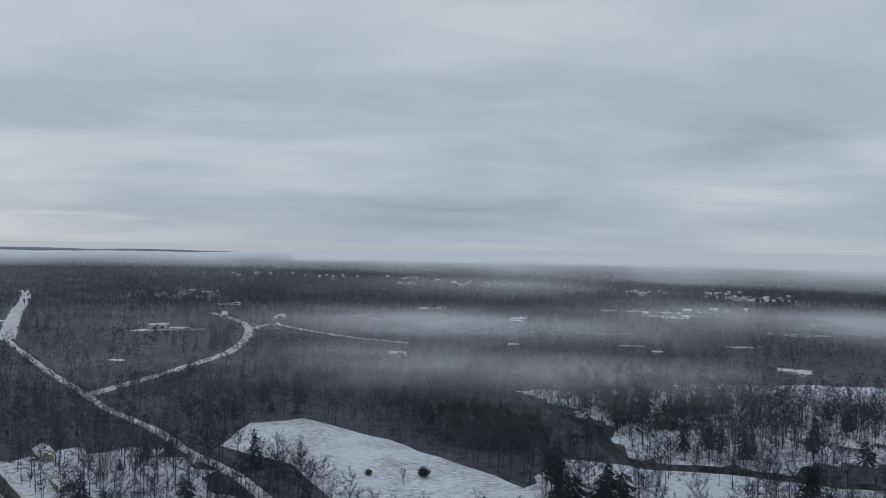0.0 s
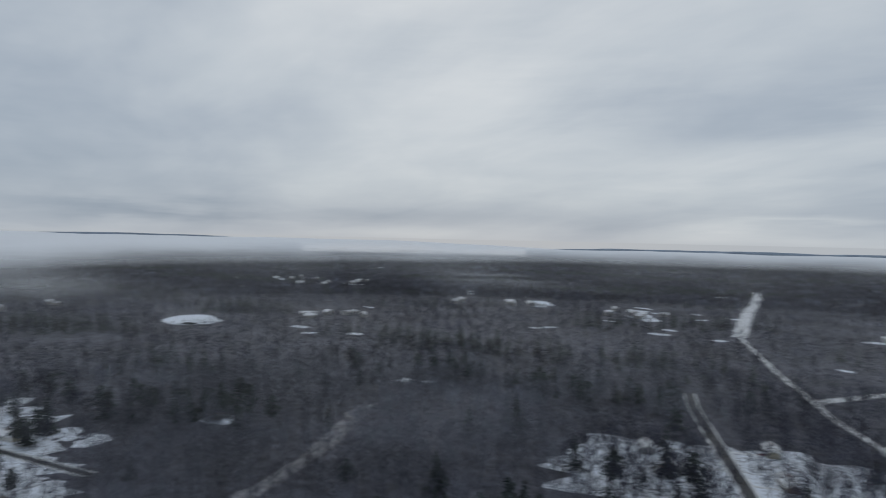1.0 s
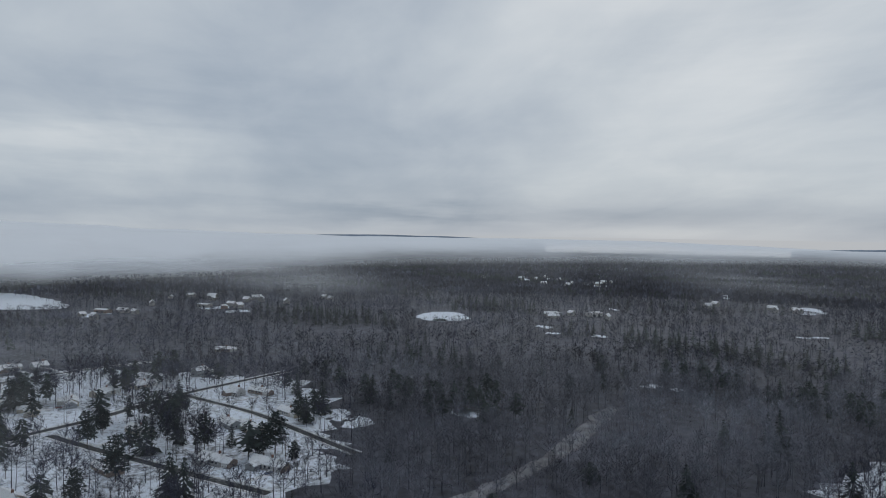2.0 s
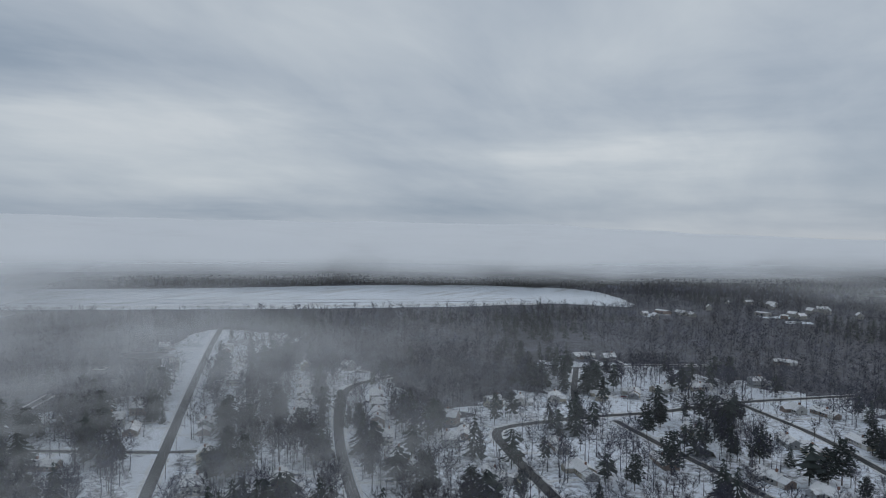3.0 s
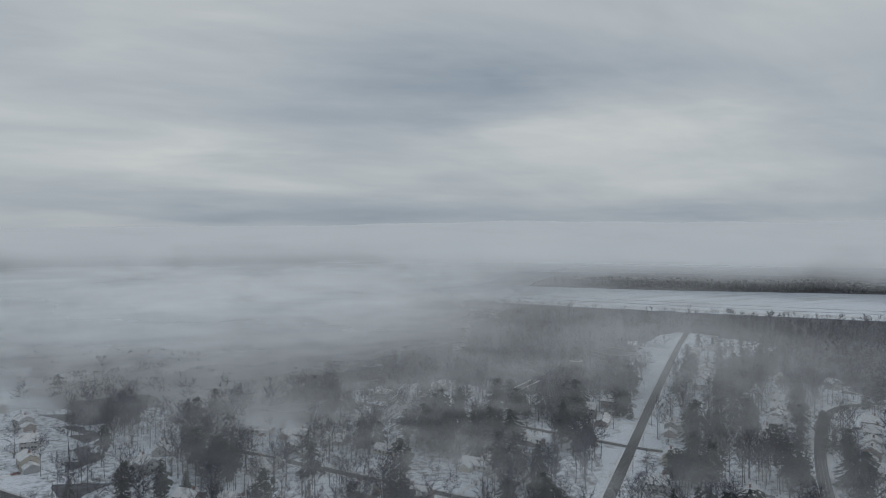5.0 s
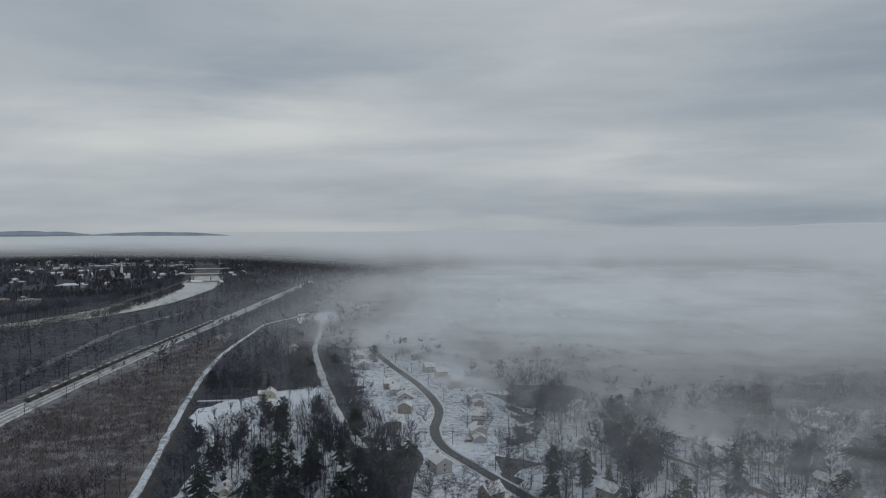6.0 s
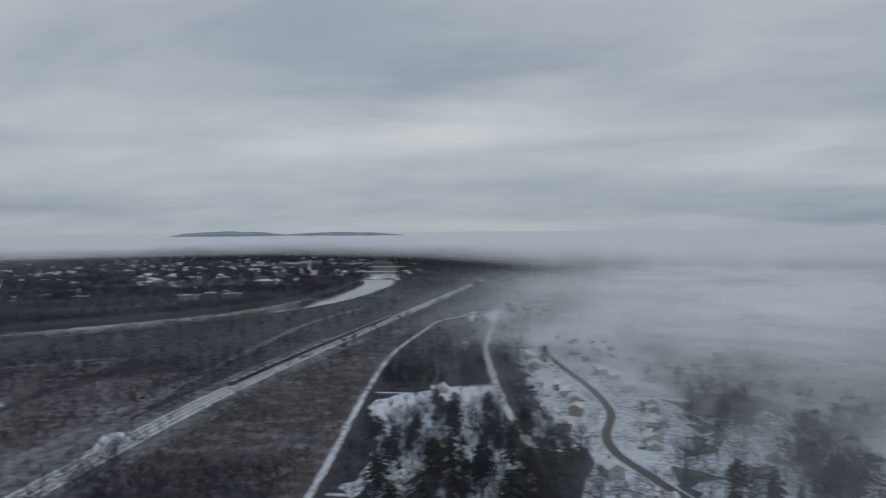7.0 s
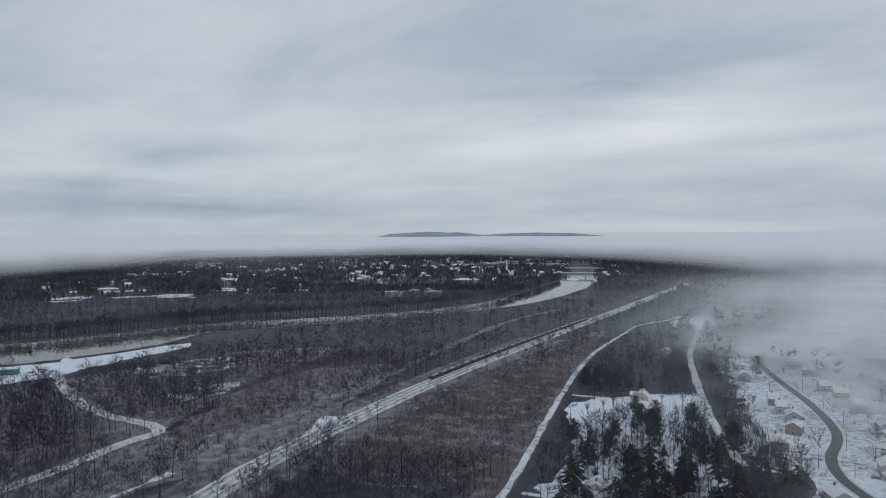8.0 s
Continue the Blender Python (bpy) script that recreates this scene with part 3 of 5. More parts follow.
ribbon("side_road", SPUR_B, 9.0, 0.3, PACKED, wobble=2.0, label="narrow snowy road through woods", category="road")
ribbon("woodland_cut", CUT, 12.0, 0.25, SCRUB, wobble=4.0, label="overgrown track with patchy snow", category="track")
ribbon("verge", STREET_E, 20.0, 0.22, SNOW, wobble=8.0, label="broad snowy verge beside the street", category="verge")
STREETS = [STREET_A, STREET_B, STREET_C, STREET_D, STREET_E, STREET_F, STREET_G, STREET_H, STREET_I, STREET_J, STREET_K, LANE]


def open_runs(pts, off):
    """The line beside a street, broken where other streets join it."""
    line = spline(pts, 7.0)
    line = line + side_of(line) * off
    rest = np.concatenate([spline(s, 3.0) for s in STREETS if s is not pts])
    free = ((line[:, None] - rest[None]) ** 2).sum(2).min(1) > 4.4 ** 2
    runs, now = [], []
    for p, ok in zip(line, free):
        if ok:
            now.append(tuple(p))
        if (not ok or p is line[-1]) and now:
            runs.append(now)
            now = []
    return [r for r in runs + [now] if len(r) > 2]


for pts in STREETS:
    w = 6.2 if pts in (STREET_A, STREET_D, STREET_E, STREET_K, LANE) else 5.0
    for s in (-1, 1):
        for run in open_runs(pts, s * (w / 2 + 0.8)):
            ribbon("snow_bank", run, 1.3, 0.5, BERM, wobble=0.5, label="ploughed snow ridge along the street", category="snow bank")
    ribbon("street", pts, w, 0.3, ASPHALT, label="cleared wet asphalt street", category="street")
for o in (-1.7, -0.2, 1.4):
    ribbon("snow_streak", STREET_D[:4], 0.6, 0.335, BERM, offset=o, label="strip of slush left on the street", category="slush")
ribbon("verge", ROAD[:6], 24.0, 0.06, MARSH, offset=9.0, wobble=4.0, label="frosted grass verge beside the road", category="verge")
for o in (-16.0, 16.0):
    ribbon("verge", RAILWAY[:8], 20.0, 0.13, SCRUB, offset=o, wobble=4.0, label="brushy strip beside the railway", category="verge")
ribbon("country_road", ROAD, 5.4, 0.3, ASPHALT, offset=-2.6, label="wet two-lane asphalt road", category="road")
ribbon("snow_bank", ROAD, 3.6, 0.7, YARD, offset=2.4, wobble=1.3, crown=0.4, label="wide lumpy snow verge beside the road", category="snow bank")
ribbon("bridleway", BRIDLEWAY, 5.5, 0.25, PACKED, wobble=0.9, label="white snowy lane between bare trees", category="track")
ribbon("trail", TRAIL, 9.0, 0.2, SCRUB, wobble=3.0, label="overgrown trail under thin snow", category="track")
ribbon("trail_snow", TRAIL[:3], 4.0, 0.26, YARD, wobble=4.0, label="thin snow lying along the trail", category="track")
ribbon("loop_road", LOOP, 8.5, 0.3, PACKED, wobble=1.0, label="snow-covered loop road", category="road")
for o in (-1.6, 0.4, 2.0):
    ribbon("wheel_track", LOOP, 0.8, 0.34, RUT, offset=o, label="dark wheel track worn into road snow", category="track")
ribbon("rail_bed", RAILWAY, 16.5, 0.9, PACKED, wobble=0.8, label="snow-covered railway embankment", category="railway")
for o in (-5.5, -0.8, 4.0):
    track = tagged(new("railway_track"), "railway track half buried in snow", "railway track", "railway tracks")
    track.location = (RAILWAY[1][0], RAILWAY[1][1], 0.9)
    for s in (-0.75, 0.75):
        rail = ribbon("rail", RAILWAY, 0.35, 1.08, STEEL, offset=o + s, kind="")
        rail.parent = track
        rail.matrix_parent_inverse = Matrix.Translation((-RAILWAY[1][0], -RAILWAY[1][1], -0.9))

# far wooded ridges, their distance haze painted as pale blue
def ridge(heading0, heading1, r, height, rise, label):
    rows, n = [], 60
    b = bmesh.new()
    for i in range(n + 1):
        u = i / n
        t = radians(heading0 + (heading1 - heading0) * u)
        h = 60 + (height - 60) * math.sin(math.pi * u) ** 0.45 + rise * 0.5 * noise.noise((u * 6, r * 0.01, 2.0)) + rise * 0.2 * noise.noise((u * 25, r * 0.01, 7.0))
        p = (-math.sin(t), math.cos(t))
        rows.append([b.verts.new((p[0] * (r + d), p[1] * (r + d), z)) for d, z in ((-8, -1), (-4, h * 0.8), (0, h), (200, -1))])
    for q, w in zip(rows, rows[1:]):
        for k in range(3):
            b.faces.new((q[k], w[k], w[k + 1], q[k + 1]))
    bmesh.ops.recalc_face_normals(b, faces=b.faces)
    tagged(finish("hill", b, HAZED_HILL, smooth=True), label, "hill", "", "structure")


ridge(212.5, 223.5, 4962, 131, 13, "low wooded ridge above the fog, haze painted into its colour")
ridge(203, 216, 4962, 122, 6, "low wooded ridge above the fog, haze painted into its colour")
ridge(66, 92, 4962, 117, 6, "long low ridge above the fog, haze painted into its colour")
ridge(12, 48, 4962, 80, 16, "long low wooded ridge near the horizon, haze painted into its colour")


# ---- woods ----
def inside(p, poly):
    q = np.array(poly, float)
    hit = np.zeros(len(p), bool)
    for a, b in zip(q, np.roll(q, -1, 0)):
        with np.errstate(divide="ignore", invalid="ignore"):
            hit ^= ((a[1] > p[:, 1]) != (b[1] > p[:, 1])) & (p[:, 0] < (b[0] - a[0]) * (p[:, 1] - a[1]) / (b[1] - a[1]) + a[0])
    return hit


def near_line(p, pts, d):
    line = spline(pts, 6.0)
    hit = np.zeros(len(p), bool)
    lo, hi = line.min(0) - d, line.max(0) + d
    idx = np.nonzero(((p >= lo) & (p <= hi)).all(1))[0]
    for c in range(0, len(idx), 4000):
        k = idx[c:c + 4000]
        hit[k] = (((p[k, None] - line[None]) ** 2).sum(2).min(1) < d * d)
    return hit


rs = random.Random(77)
TOWN_SNOW = []
while len(TOWN_SNOW) < 60:
    t, r = radians(rs.uniform(203, 248)), rs.uniform(1350, 4300)
    x, y = -math.sin(t) * r, math.cos(t) * r
    if not (x < 900 and y > -1550 and t < radians(222)):
        TOWN_SNOW.append((x, y, rs.uniform(25, 80) * r / 2400, rs.uniform(22, 50) * r / 2400))
for x, y, rx, ry in TOWN_SNOW:
    t0 = math.atan2(y, x)
    ring = []
    for k in range(10):
        u, w = math.cos(k * math.tau / 10) * rs.uniform(0.6, 1.1), math.sin(k * math.tau / 10) * rs.uniform(0.6, 1.1)
        ring.append((x + ry * u * math.cos(t0) - rx * w * math.sin(t0), y + ry * u * math.sin(t0) + rx * w * math.cos(t0)))
    patch("snow_field", ring, 0.3, SNOW, 8.0, "snowy open ground in the distant town", "field")

while len(TOWN_SNOW) < 150:
    t, r = radians(rs.uniform(-32, 118)), rs.uniform(700, 3000)
    x, y = -math.sin(t) * r, math.cos(t) * r
    for k in range(rs.randrange(1, 5)):
        TOWN_SNOW.append((x + rs.gauss(0, 50), y + rs.gauss(0, 40), rs.uniform(7, 20) * (0.6 + r / 2000), rs.uniform(5, 12) * (0.6 + r / 2000)))
for x, y, rx, ry in TOWN_SNOW[60:]:
    ring = [(x + rx * math.cos(k * 0.7) * rs.uniform(0.6, 1.1), y + ry * math.sin(k * 0.7) * rs.uniform(0.6, 1.1)) for k in range(9)]
    patch("snow_field", ring, 0.3, SNOW, 3.0, "small snowy clearing in the woods", "field")

OPEN = [FIELD, MEADOW, MEADOW_B, AIRFIELD, ESTATE, PARK, LOT_C, RIVER_FAR + RIVER_NEAR]
YARDS = [MEADOW_C, GARDENS, HAMLET, TRACT_A, TRACT_B, TRACT_C, TRACT_D, ESTATE_B, LOT, LOT_B]
LINES = [(HIGHWAY[:5], 13), (HIGHWAY_NEAR, 4), (SPUR, 6.5), (SPUR_B, 7), (CUT, 6), (ROAD, 9.5), (BRIDLEWAY, 7), (TRAIL, 6), (RAILWAY, 14), (LOOP, 7), (CREEK, 8)] + [(s, 12 if s is STREET_E else 7) for s in STREETS]


def grid(r0, r1, step, rng, turn0=-37.0, turn1=254.0):
    n = int(r1 / step) + 1
    g = (np.stack(np.meshgrid(np.arange(-n, n), np.arange(-n, n)), 2).reshape(-1, 2) + rng.uniform(-0.48, 0.48, (4 * n * n, 2))) * step
    r = np.hypot(g[:, 0], g[:, 1])
    t = (np.degrees(np.arctan2(-g[:, 0], g[:, 1])) - turn0) % 360
    return g[(r >= r0) & (r < r1) & (t < turn1 - turn0)]


def wave(p, size, seed):
    """Smooth random field, about -1 to 1."""
    r, out = np.random.default_rng(seed), np.zeros(len(p))
    for k in range(7):
        t, s = r.uniform(0, math.tau), size * r.uniform(0.6, 1.6)
        out += np.sin((p[:, 0] * math.cos(t) + p[:, 1] * math.sin(t)) * math.tau / s + r.uniform(0, math.tau))
    return out / 3.2


def clear_of(p, shades=(1.0,)):
    """Whether a tree may stand there: neither on open ground nor so close before it that it hides it."""
    ok = np.ones(len(p), bool)
    for k in shades:
        k = k * np.ones(len(p))
        for poly in OPEN:
            ok &= ~inside(p * k[:, None], poly)
        for x, y, rx, ry in SNOWFIELDS + SNOWFIELDS_B + TOWN_SNOW:
            t = math.hypot(x, y)
            u, w = (p[:, 0] * k * x + p[:, 1] * k * y) / t - t, (p[:, 1] * k * x - p[:, 0] * k * y) / t
            ok &= ~((u / ry) ** 2 + (w / rx) ** 2 < 0.9)
    for line, d in LINES:
        ok &= ~near_line(p, line, d)
        if len(shades) > 1 and line is not HIGHWAY_NEAR:
            ok &= ~near_line(p * 1.06, line, d)
    return ok


def in_any(p, polys):
    ok = np.zeros(len(p), bool)
    for poly in polys:
        ok |= inside(p, poly)
    return ok


HOUSES = {
    "a": [(-664, -193), (-671, -168), (-511, -132), (-530, -113), (-554, -98), (-576, -75), (-614, -35), (-736, -20), (-538, -5), (-381, -14), (-368, 12), (-344, -98),
          (-378, -122), (-444, -190), (-462, -177), (-486, -158), (-312, -130), (-369, -176), (-376, -63), (-449, -60), (-450, -7), (-540, 11), (-472, 25), (-434, 6)],
    "b": [(-413, -329), (-395, -314), (-378, -301), (-363, -289), (-343, -277), (-326, -265), (-416, -267), (-397, -253), (-377, -240), (-362, -231), (-335, -209),
          (-309, -187), (-293, -172), (-496, -347), (-476, -377), (-392, -196), (-350, -175)],
    "e": [(-458, -435), (-439, -419), (-421, -404), (-402, -388), (-308, -377), (-283, -366), (-385, -451), (-424, -476), (-303, -313), (-262, -271), (-228, -244), (-257, -218),
          (-242, -198), (-512, -500), (-478, -549), (-258, -402), (-277, -345)],
    "f": [(-46, -463), (-79, -420), (-101, -400), (-118, -378), (-137, -349), (-74, -353), (-90, -370), (-106, -298), (-125, -280), (-33, -318), (-52, -310), (-19, -374),
          (-28, -401), (-153, -453), (-178, -461), (-227, -470), (-195, -372), (-169, -308), (-215, -330)],
    "k": [(165, -640), (150, -598), (111, -525), (102, -505), (92, -484), (86, -457), (86, -419), (48, -347), (20, -310), (190, -778), (130, -681), (112, -651), (91, -592), (78, -572),
          (62, -538), (43, -490), (36, -440), (34, -406)],
    "s": [(239, -672), (171, -447), (192, -489), (137, -295)],
    "g": [(-221, 393), (-186, 347), (-50, 777), (145, 547), (282, 590), (237, 450), (252, 432), (279, 439), (345, 705), (357, 690), (159, 514), (328, 544),
          (-262, 333), (-236, 318)],
}
ALL_HOUSES = np.array([p for k in HOUSES.values() for p in k], float)
STREET_HOUSES = np.array([p for k, v in HOUSES.items() if k != "g" for p in v], float)


def off_houses(p, d, spots=ALL_HOUSES):
    return ((p[:, None] - spots[None]) ** 2).sum(2).min(1) > d * d


# far settlements: middle x, y, spread, number of houses
HAMLETS = [(-647, 2754, 90, 12), (-409, 2645, 80, 9), (-91, 2628, 70, 9), (13, 2373, 70, 9), (541, 1942, 60, 9), (788, 1938, 60, 9), (803, 1795, 60, 8), (422, 1290, 40, 5), (554, 1417, 40, 5), (-265, 1096, 40, 4),
           (-1789, 774, 60, 6), (-1598, 861, 60, 6), (-994, 869, 50, 6), (-770, 907, 50, 5), (-971, 470, 40, 4), (-1240, -60, 60, 8), (-1050, -170, 35, 4), (-1247, 29, 40, 5)]
far_pick = np.random.default_rng(61)
FAR_HOUSES = [np.stack([cx + far_pick.normal(size=k) * d, cy + far_pick.normal(size=k) * d], 1) for cx, cy, d, k in HAMLETS]
t, r = np.radians(far_pick.uniform(203, 247, 1500)), far_pick.triangular(1400, 2500, 4200, 1500)
q = np.stack([-np.sin(t) * r, np.cos(t) * r], 1)
q = q[(wave(q, 330, 33) > -0.05) & ~((q[:, 0] < 900) & (q[:, 1] > -1500)) & ~inside(q, RIVER_FAR + RIVER_NEAR)]
FAR_HOUSES = np.concatenate(FAR_HOUSES + [q[:250]])


def off_far_houses(p):
    """Trees stand a little clear of the far houses, more on the side towards the valley."""
    ok = np.ones(len(p), bool)
    for x, y in FAR_HOUSES:
        t = math.hypot(x, y)
        u, w = (p[:, 0] * x + p[:, 1] * y) / t - t, (p[:, 1] * x - p[:, 0] * y) / t
        ok &= ~((u < 12) & (u > -40 - t * 0.03) & (np.abs(w) < 10))
    return ok


rng = np.random.default_rng(5)
BARE_NEAR = [bare_shape(rng, 11, 180, 0.15, height=20.0, trunk=0.22) for k in range(6)]
BARE_NEXT = [bare_shape(rng, 9, 112, 0.21, height=19.5, trunk=0.2) for k in range(6)]
BARE_MID = [bare_shape(rng, 6, 36, 0.58, height=19.0, trunk=0.26, spread=1.3) for k in range(5)]
FAR_TUFT = [clump_shape(rng, 6, 7.0, 18.0) for k in range(5)]
CON_NEAR = [conifer_shape(rng, 11, 7, wide=0.22, ragged=0.4) for k in range(2)] + [conifer_shape(rng, 11, 7, 17.0, 0.25, 0.26, 0.6, 0.45) for k in range(4)]
CON_MID = [conifer_shape(rng, 9, 5, ragged=0.5) for k in range(3)]
REED = [brush_shape(rng, 12, 1.7, 1.3, 0.22) for k in range(4)]
SHRUB = [brush_shape(rng, 16, 4.2, 1.3, 0.22) for k in range(4)]

CONSTAND = [(-12, 492), (32, 496), (60, 474), (60, 420), (28, 414), (-10, 446)]
WET = [MARSHLAND, SCRUBLAND]

p = grid(262, 700, 8.3, rng)
groves = grid(262, 640, 8.0, rng)
groves = groves[(in_any(groves, [TRACT_B, TRACT_C, GARDENS]) & (wave(groves, 75, 21) > -0.05)) | (in_any(groves, [BELT, LAWN, GROVE]) & (rng.random(len(groves)) < 0.28))]
p = np.concatenate([p, groves])
p = p[rng.random(len(p)) < (700 - np.hypot(p[:, 0], p[:, 1])) / 150]
p = p[clear_of(p) & (clear_of(p, (1.0, 1.03)) | (rng.random(len(p)) < 0.6))]
yard, wet, stand = in_any(p, YARDS), in_any(p, WET), inside(p, CONSTAND)
keep = np.where(yard, rng.random(len(p)) < np.where(inside(p, GARDENS), np.where((wave(p, 60, 22) > -0.15) | (np.hypot(p[:, 0], p[:, 1]) > 500), 0.95, 0.25), np.where(inside(p, HAMLET), 0.72, np.where(inside(p, TRACT_D), 0.10, np.where((wave(p, 75, 21) > np.where(inside(p, TRACT_A), 0.30, -0.10)) | (np.hypot(p[:, 0], p[:, 1]) > 530), 0.92, np.where(inside(p, TRACT_A), 0.13, 0.25))))), np.where(wet, rng.random(len(p)) < 0.62, (wave(p, 120, 3) + rng.uniform(-0.9, 0.9, len(p))) > -0.75))
keep &= off_houses(p, 9.0) & (off_houses(p * 1.03, 8.0, STREET_HOUSES) & off_houses(p * 1.065, 8.0, STREET_HOUSES) | (rng.random(len(p)) < 0.2))
p, yard, wet, stand = p[keep], yard[keep], wet[keep], stand[keep]
conif = (stand & (rng.random(len(p)) < 0.8)) | ((wave(p, 200, 9) > 0.75) & (rng.random(len(p)) < 0.35)) | (rng.random(len(p)) < 0.015)
conif |= in_any(p, [TRACT_A, TRACT_B, TRACT_C]) & (wave(p, 75, 21) > 0.2) & (rng.random(len(p)) < np.where(inside(p, TRACT_C), 0.14, 0.24))
conif &= ~wet & ~((p[:, 0] > 230) & (p[:, 1] < 0))
close = np.hypot(p[:, 0], p[:, 1]) < 430
size = rng.uniform(0.75, 1.2, len(p)) * np.where(wet, 0.42, np.where(yard, 1.1, 1.0))
# woods between headings 32 and 84 get the brightened frost colour
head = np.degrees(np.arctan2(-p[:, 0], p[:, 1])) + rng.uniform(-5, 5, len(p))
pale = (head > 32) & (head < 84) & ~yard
for k, shapes, twigs in ((~conif & ~wet & close & ~pale, BARE_NEAR, BARE), (~conif & ~wet & ~close & ~pale, BARE_NEXT, BARE), (~conif & pale & close, BARE_NEAR, FROST_BRIGHT), (~conif & pale & ~close, BARE_NEXT, FROST_BRIGHT)):
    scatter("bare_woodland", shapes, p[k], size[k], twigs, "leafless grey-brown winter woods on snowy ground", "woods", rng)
scatter("alder_thicket", BARE_NEXT, p[~conif & wet], size[~conif & wet], BRUSH, "low brown leafless alders in the marsh", "thicket", rng)
scatter("conifer_woodland", CON_NEAR, p[conif], size[conif] * 1.05, NEEDLE, "dark green conifers among bare woods", "woods", rng)

p = grid(550, 1420, 13.8, rng)
turn_ = np.degrees(np.arctan2(-p[:, 0], p[:, 1])) % 360
wooded = (turn_ > 216.5) & (turn_ < 230)
p = p[~inside(p * 1.2, RIVER_FAR + RIVER_NEAR) | (np.hypot(p[:, 0], p[:, 1]) > 800) | wooded]
p = p[rng.random(len(p)) < (np.hypot(p[:, 0], p[:, 1]) - 550) / 150]
p = p[clear_of(p, (1.0, 1.04, 1.08, rng.uniform(1.0, 1.15, len(p)))) & off_far_houses(p)]
turn_ = np.degrees(np.arctan2(-p[:, 0], p[:, 1])) % 360
wooded = (turn_ > 216.5) & (turn_ < 230)
p = p[wooded | (~inside(p * 1.08, RIVER_FAR + RIVER_NEAR) & ~inside(p * 1.14, RIVER_FAR + RIVER_NEAR))]
keep = np.where(in_any(p, YARDS), rng.random(len(p)) < 0.5, (wave(p, 220, 4) + rng.uniform(-0.9, 0.9, len(p))) > -0.8)
p = p[keep]
conif = ((wave(p, 260, 9) + rng.uniform(-0.6, 0.6, len(p))) > 0.95) & ~((p[:, 0] > 230) & (p[:, 1] < 0))
size = rng.uniform(0.75, 1.15, len(p))
scatter("bare_woodland", BARE_MID, p[~conif], size[~conif], BARE, "leafless grey-brown winter woods, far off", "woods", rng)
scatter("conifer_woodland", CON_MID, p[conif], size[conif] * 1.1, NEEDLE, "dark conifers among bare woods, far off", "woods", rng)

line = spline(RIVER_FAR[2:11], 5.0)
edge_ = np.concatenate([line + side_of(line) * rng.uniform(-1, 1, (len(line), 1)) * 3 + (line / np.linalg.norm(line, axis=1)[:, None]) * rng.uniform(4, 24, (len(line), 1)) for k in range(4)])
edge_ = edge_[~inside(edge_, RIVER_FAR + RIVER_NEAR)]
line = spline(RIVER_FAR[1:6], 4.0)
edge_ = np.concatenate([edge_] + [line * rng.uniform(1.006, 1.05, (len(line), 1)) + rng.normal(size=(len(line), 2)) * 2 for k in range(3)])
scatter("bare_woodland", BARE_MID, edge_, rng.uniform(0.7, 1.1, len(edge_)), BARE, "leafless trees lining the far river bank", "woods", rng)

line = spline(AIRFIELD[5:11], 6.0)
edge_ = np.concatenate([line * rng.uniform(0.79, 0.87, (len(line), 1)) + rng.normal(size=(len(line), 2)) * 5 for k in range(2)])
tall = rng.random(len(edge_)) < 0.35
scatter("bare_woodland", BARE_MID, edge_[~tall], rng.uniform(0.8, 1.1, (~tall).sum()), BARE, "leafless wood along the airfield", "woods", rng)
scatter("conifer_woodland", CON_MID, edge_[tall], rng.uniform(0.7, 1.15, tall.sum()), NEEDLE, "dark conifers along the airfield", "woods", rng)

p = np.concatenate([grid(1420, 2500, 18.5, rng), grid(2500, 4900, 33.0, rng)])
p = p[clear_of(p, (1.0, 1.05, 1.10, 1.15)) & off_far_houses(p)]
town = (np.hypot(p[:, 0] - 1150, (p[:, 1] + 1900) * 0.8) < 620)
keep = (wave(p, 500, 4) + rng.uniform(-0.9, 0.9, len(p)) > -0.85) & (~town | (rng.random(len(p)) < 0.55))
p = p[keep]
conif = (wave(p, 420, 9) + rng.uniform(-0.6, 0.6, len(p))) > 0.7
size = rng.uniform(0.75, 1.15, len(p)) * np.where(np.hypot(p[:, 0], p[:, 1]) > 2500, 1.25, 1.0)
scatter("bare_woodland", FAR_TUFT, p[~conif], size[~conif], BARE, "distant leafless winter woods", "woods", rng)
scatter("conifer_woodland", FAR_TUFT, p[conif], size[conif], NEEDLE, "distant dark conifer woods", "woods", rng)

# reeds and shrubs
p = grid(262, 820, 3.6, rng, 170, 262)
road_x = np.interp(-p[:, 1], [-y for x, y in ROAD], [x for x, y in ROAD])
p = p[(inside(p, MARSHLAND) | (near_line(p, ROAD, 26) & (p[:, 0] > road_x))) & ~near_line(p, ROAD, 7) & ~near_line(p, RAILWAY, 10)]
scatter("reeds", REED, p, rng.uniform(0.7, 1.3, len(p)), BRUSH, "dead brown reeds and grass in the marsh", "reeds", rng)
p = grid(262, 700, 8.0, rng)
p = p[clear_of(p) & off_houses(p, 8.0)]
p = p[(in_any(p, YARDS) & (rng.random(len(p)) < 0.35)) | in_any(p, WET) | near_line(p, CREEK, 24) | near_line(p, FIELD + FIELD[:1], 14) | near_line(p, TRAIL, 22) | (rng.random(len(p)) < 0.25)]
p = p[rng.random(len(p)) < 0.7]
east = grid(262, 720, 6.0, rng, 221, 254)
east = east[clear_of(east, (1.0, 1.03))]
line = spline(BRIDLEWAY[:6], 3.0)
hedge = np.concatenate([line + side_of(line) * rng.choice((-1, 1), (len(line), 1)) * rng.uniform(8, 24, (len(line), 1)) for k in range(5)])
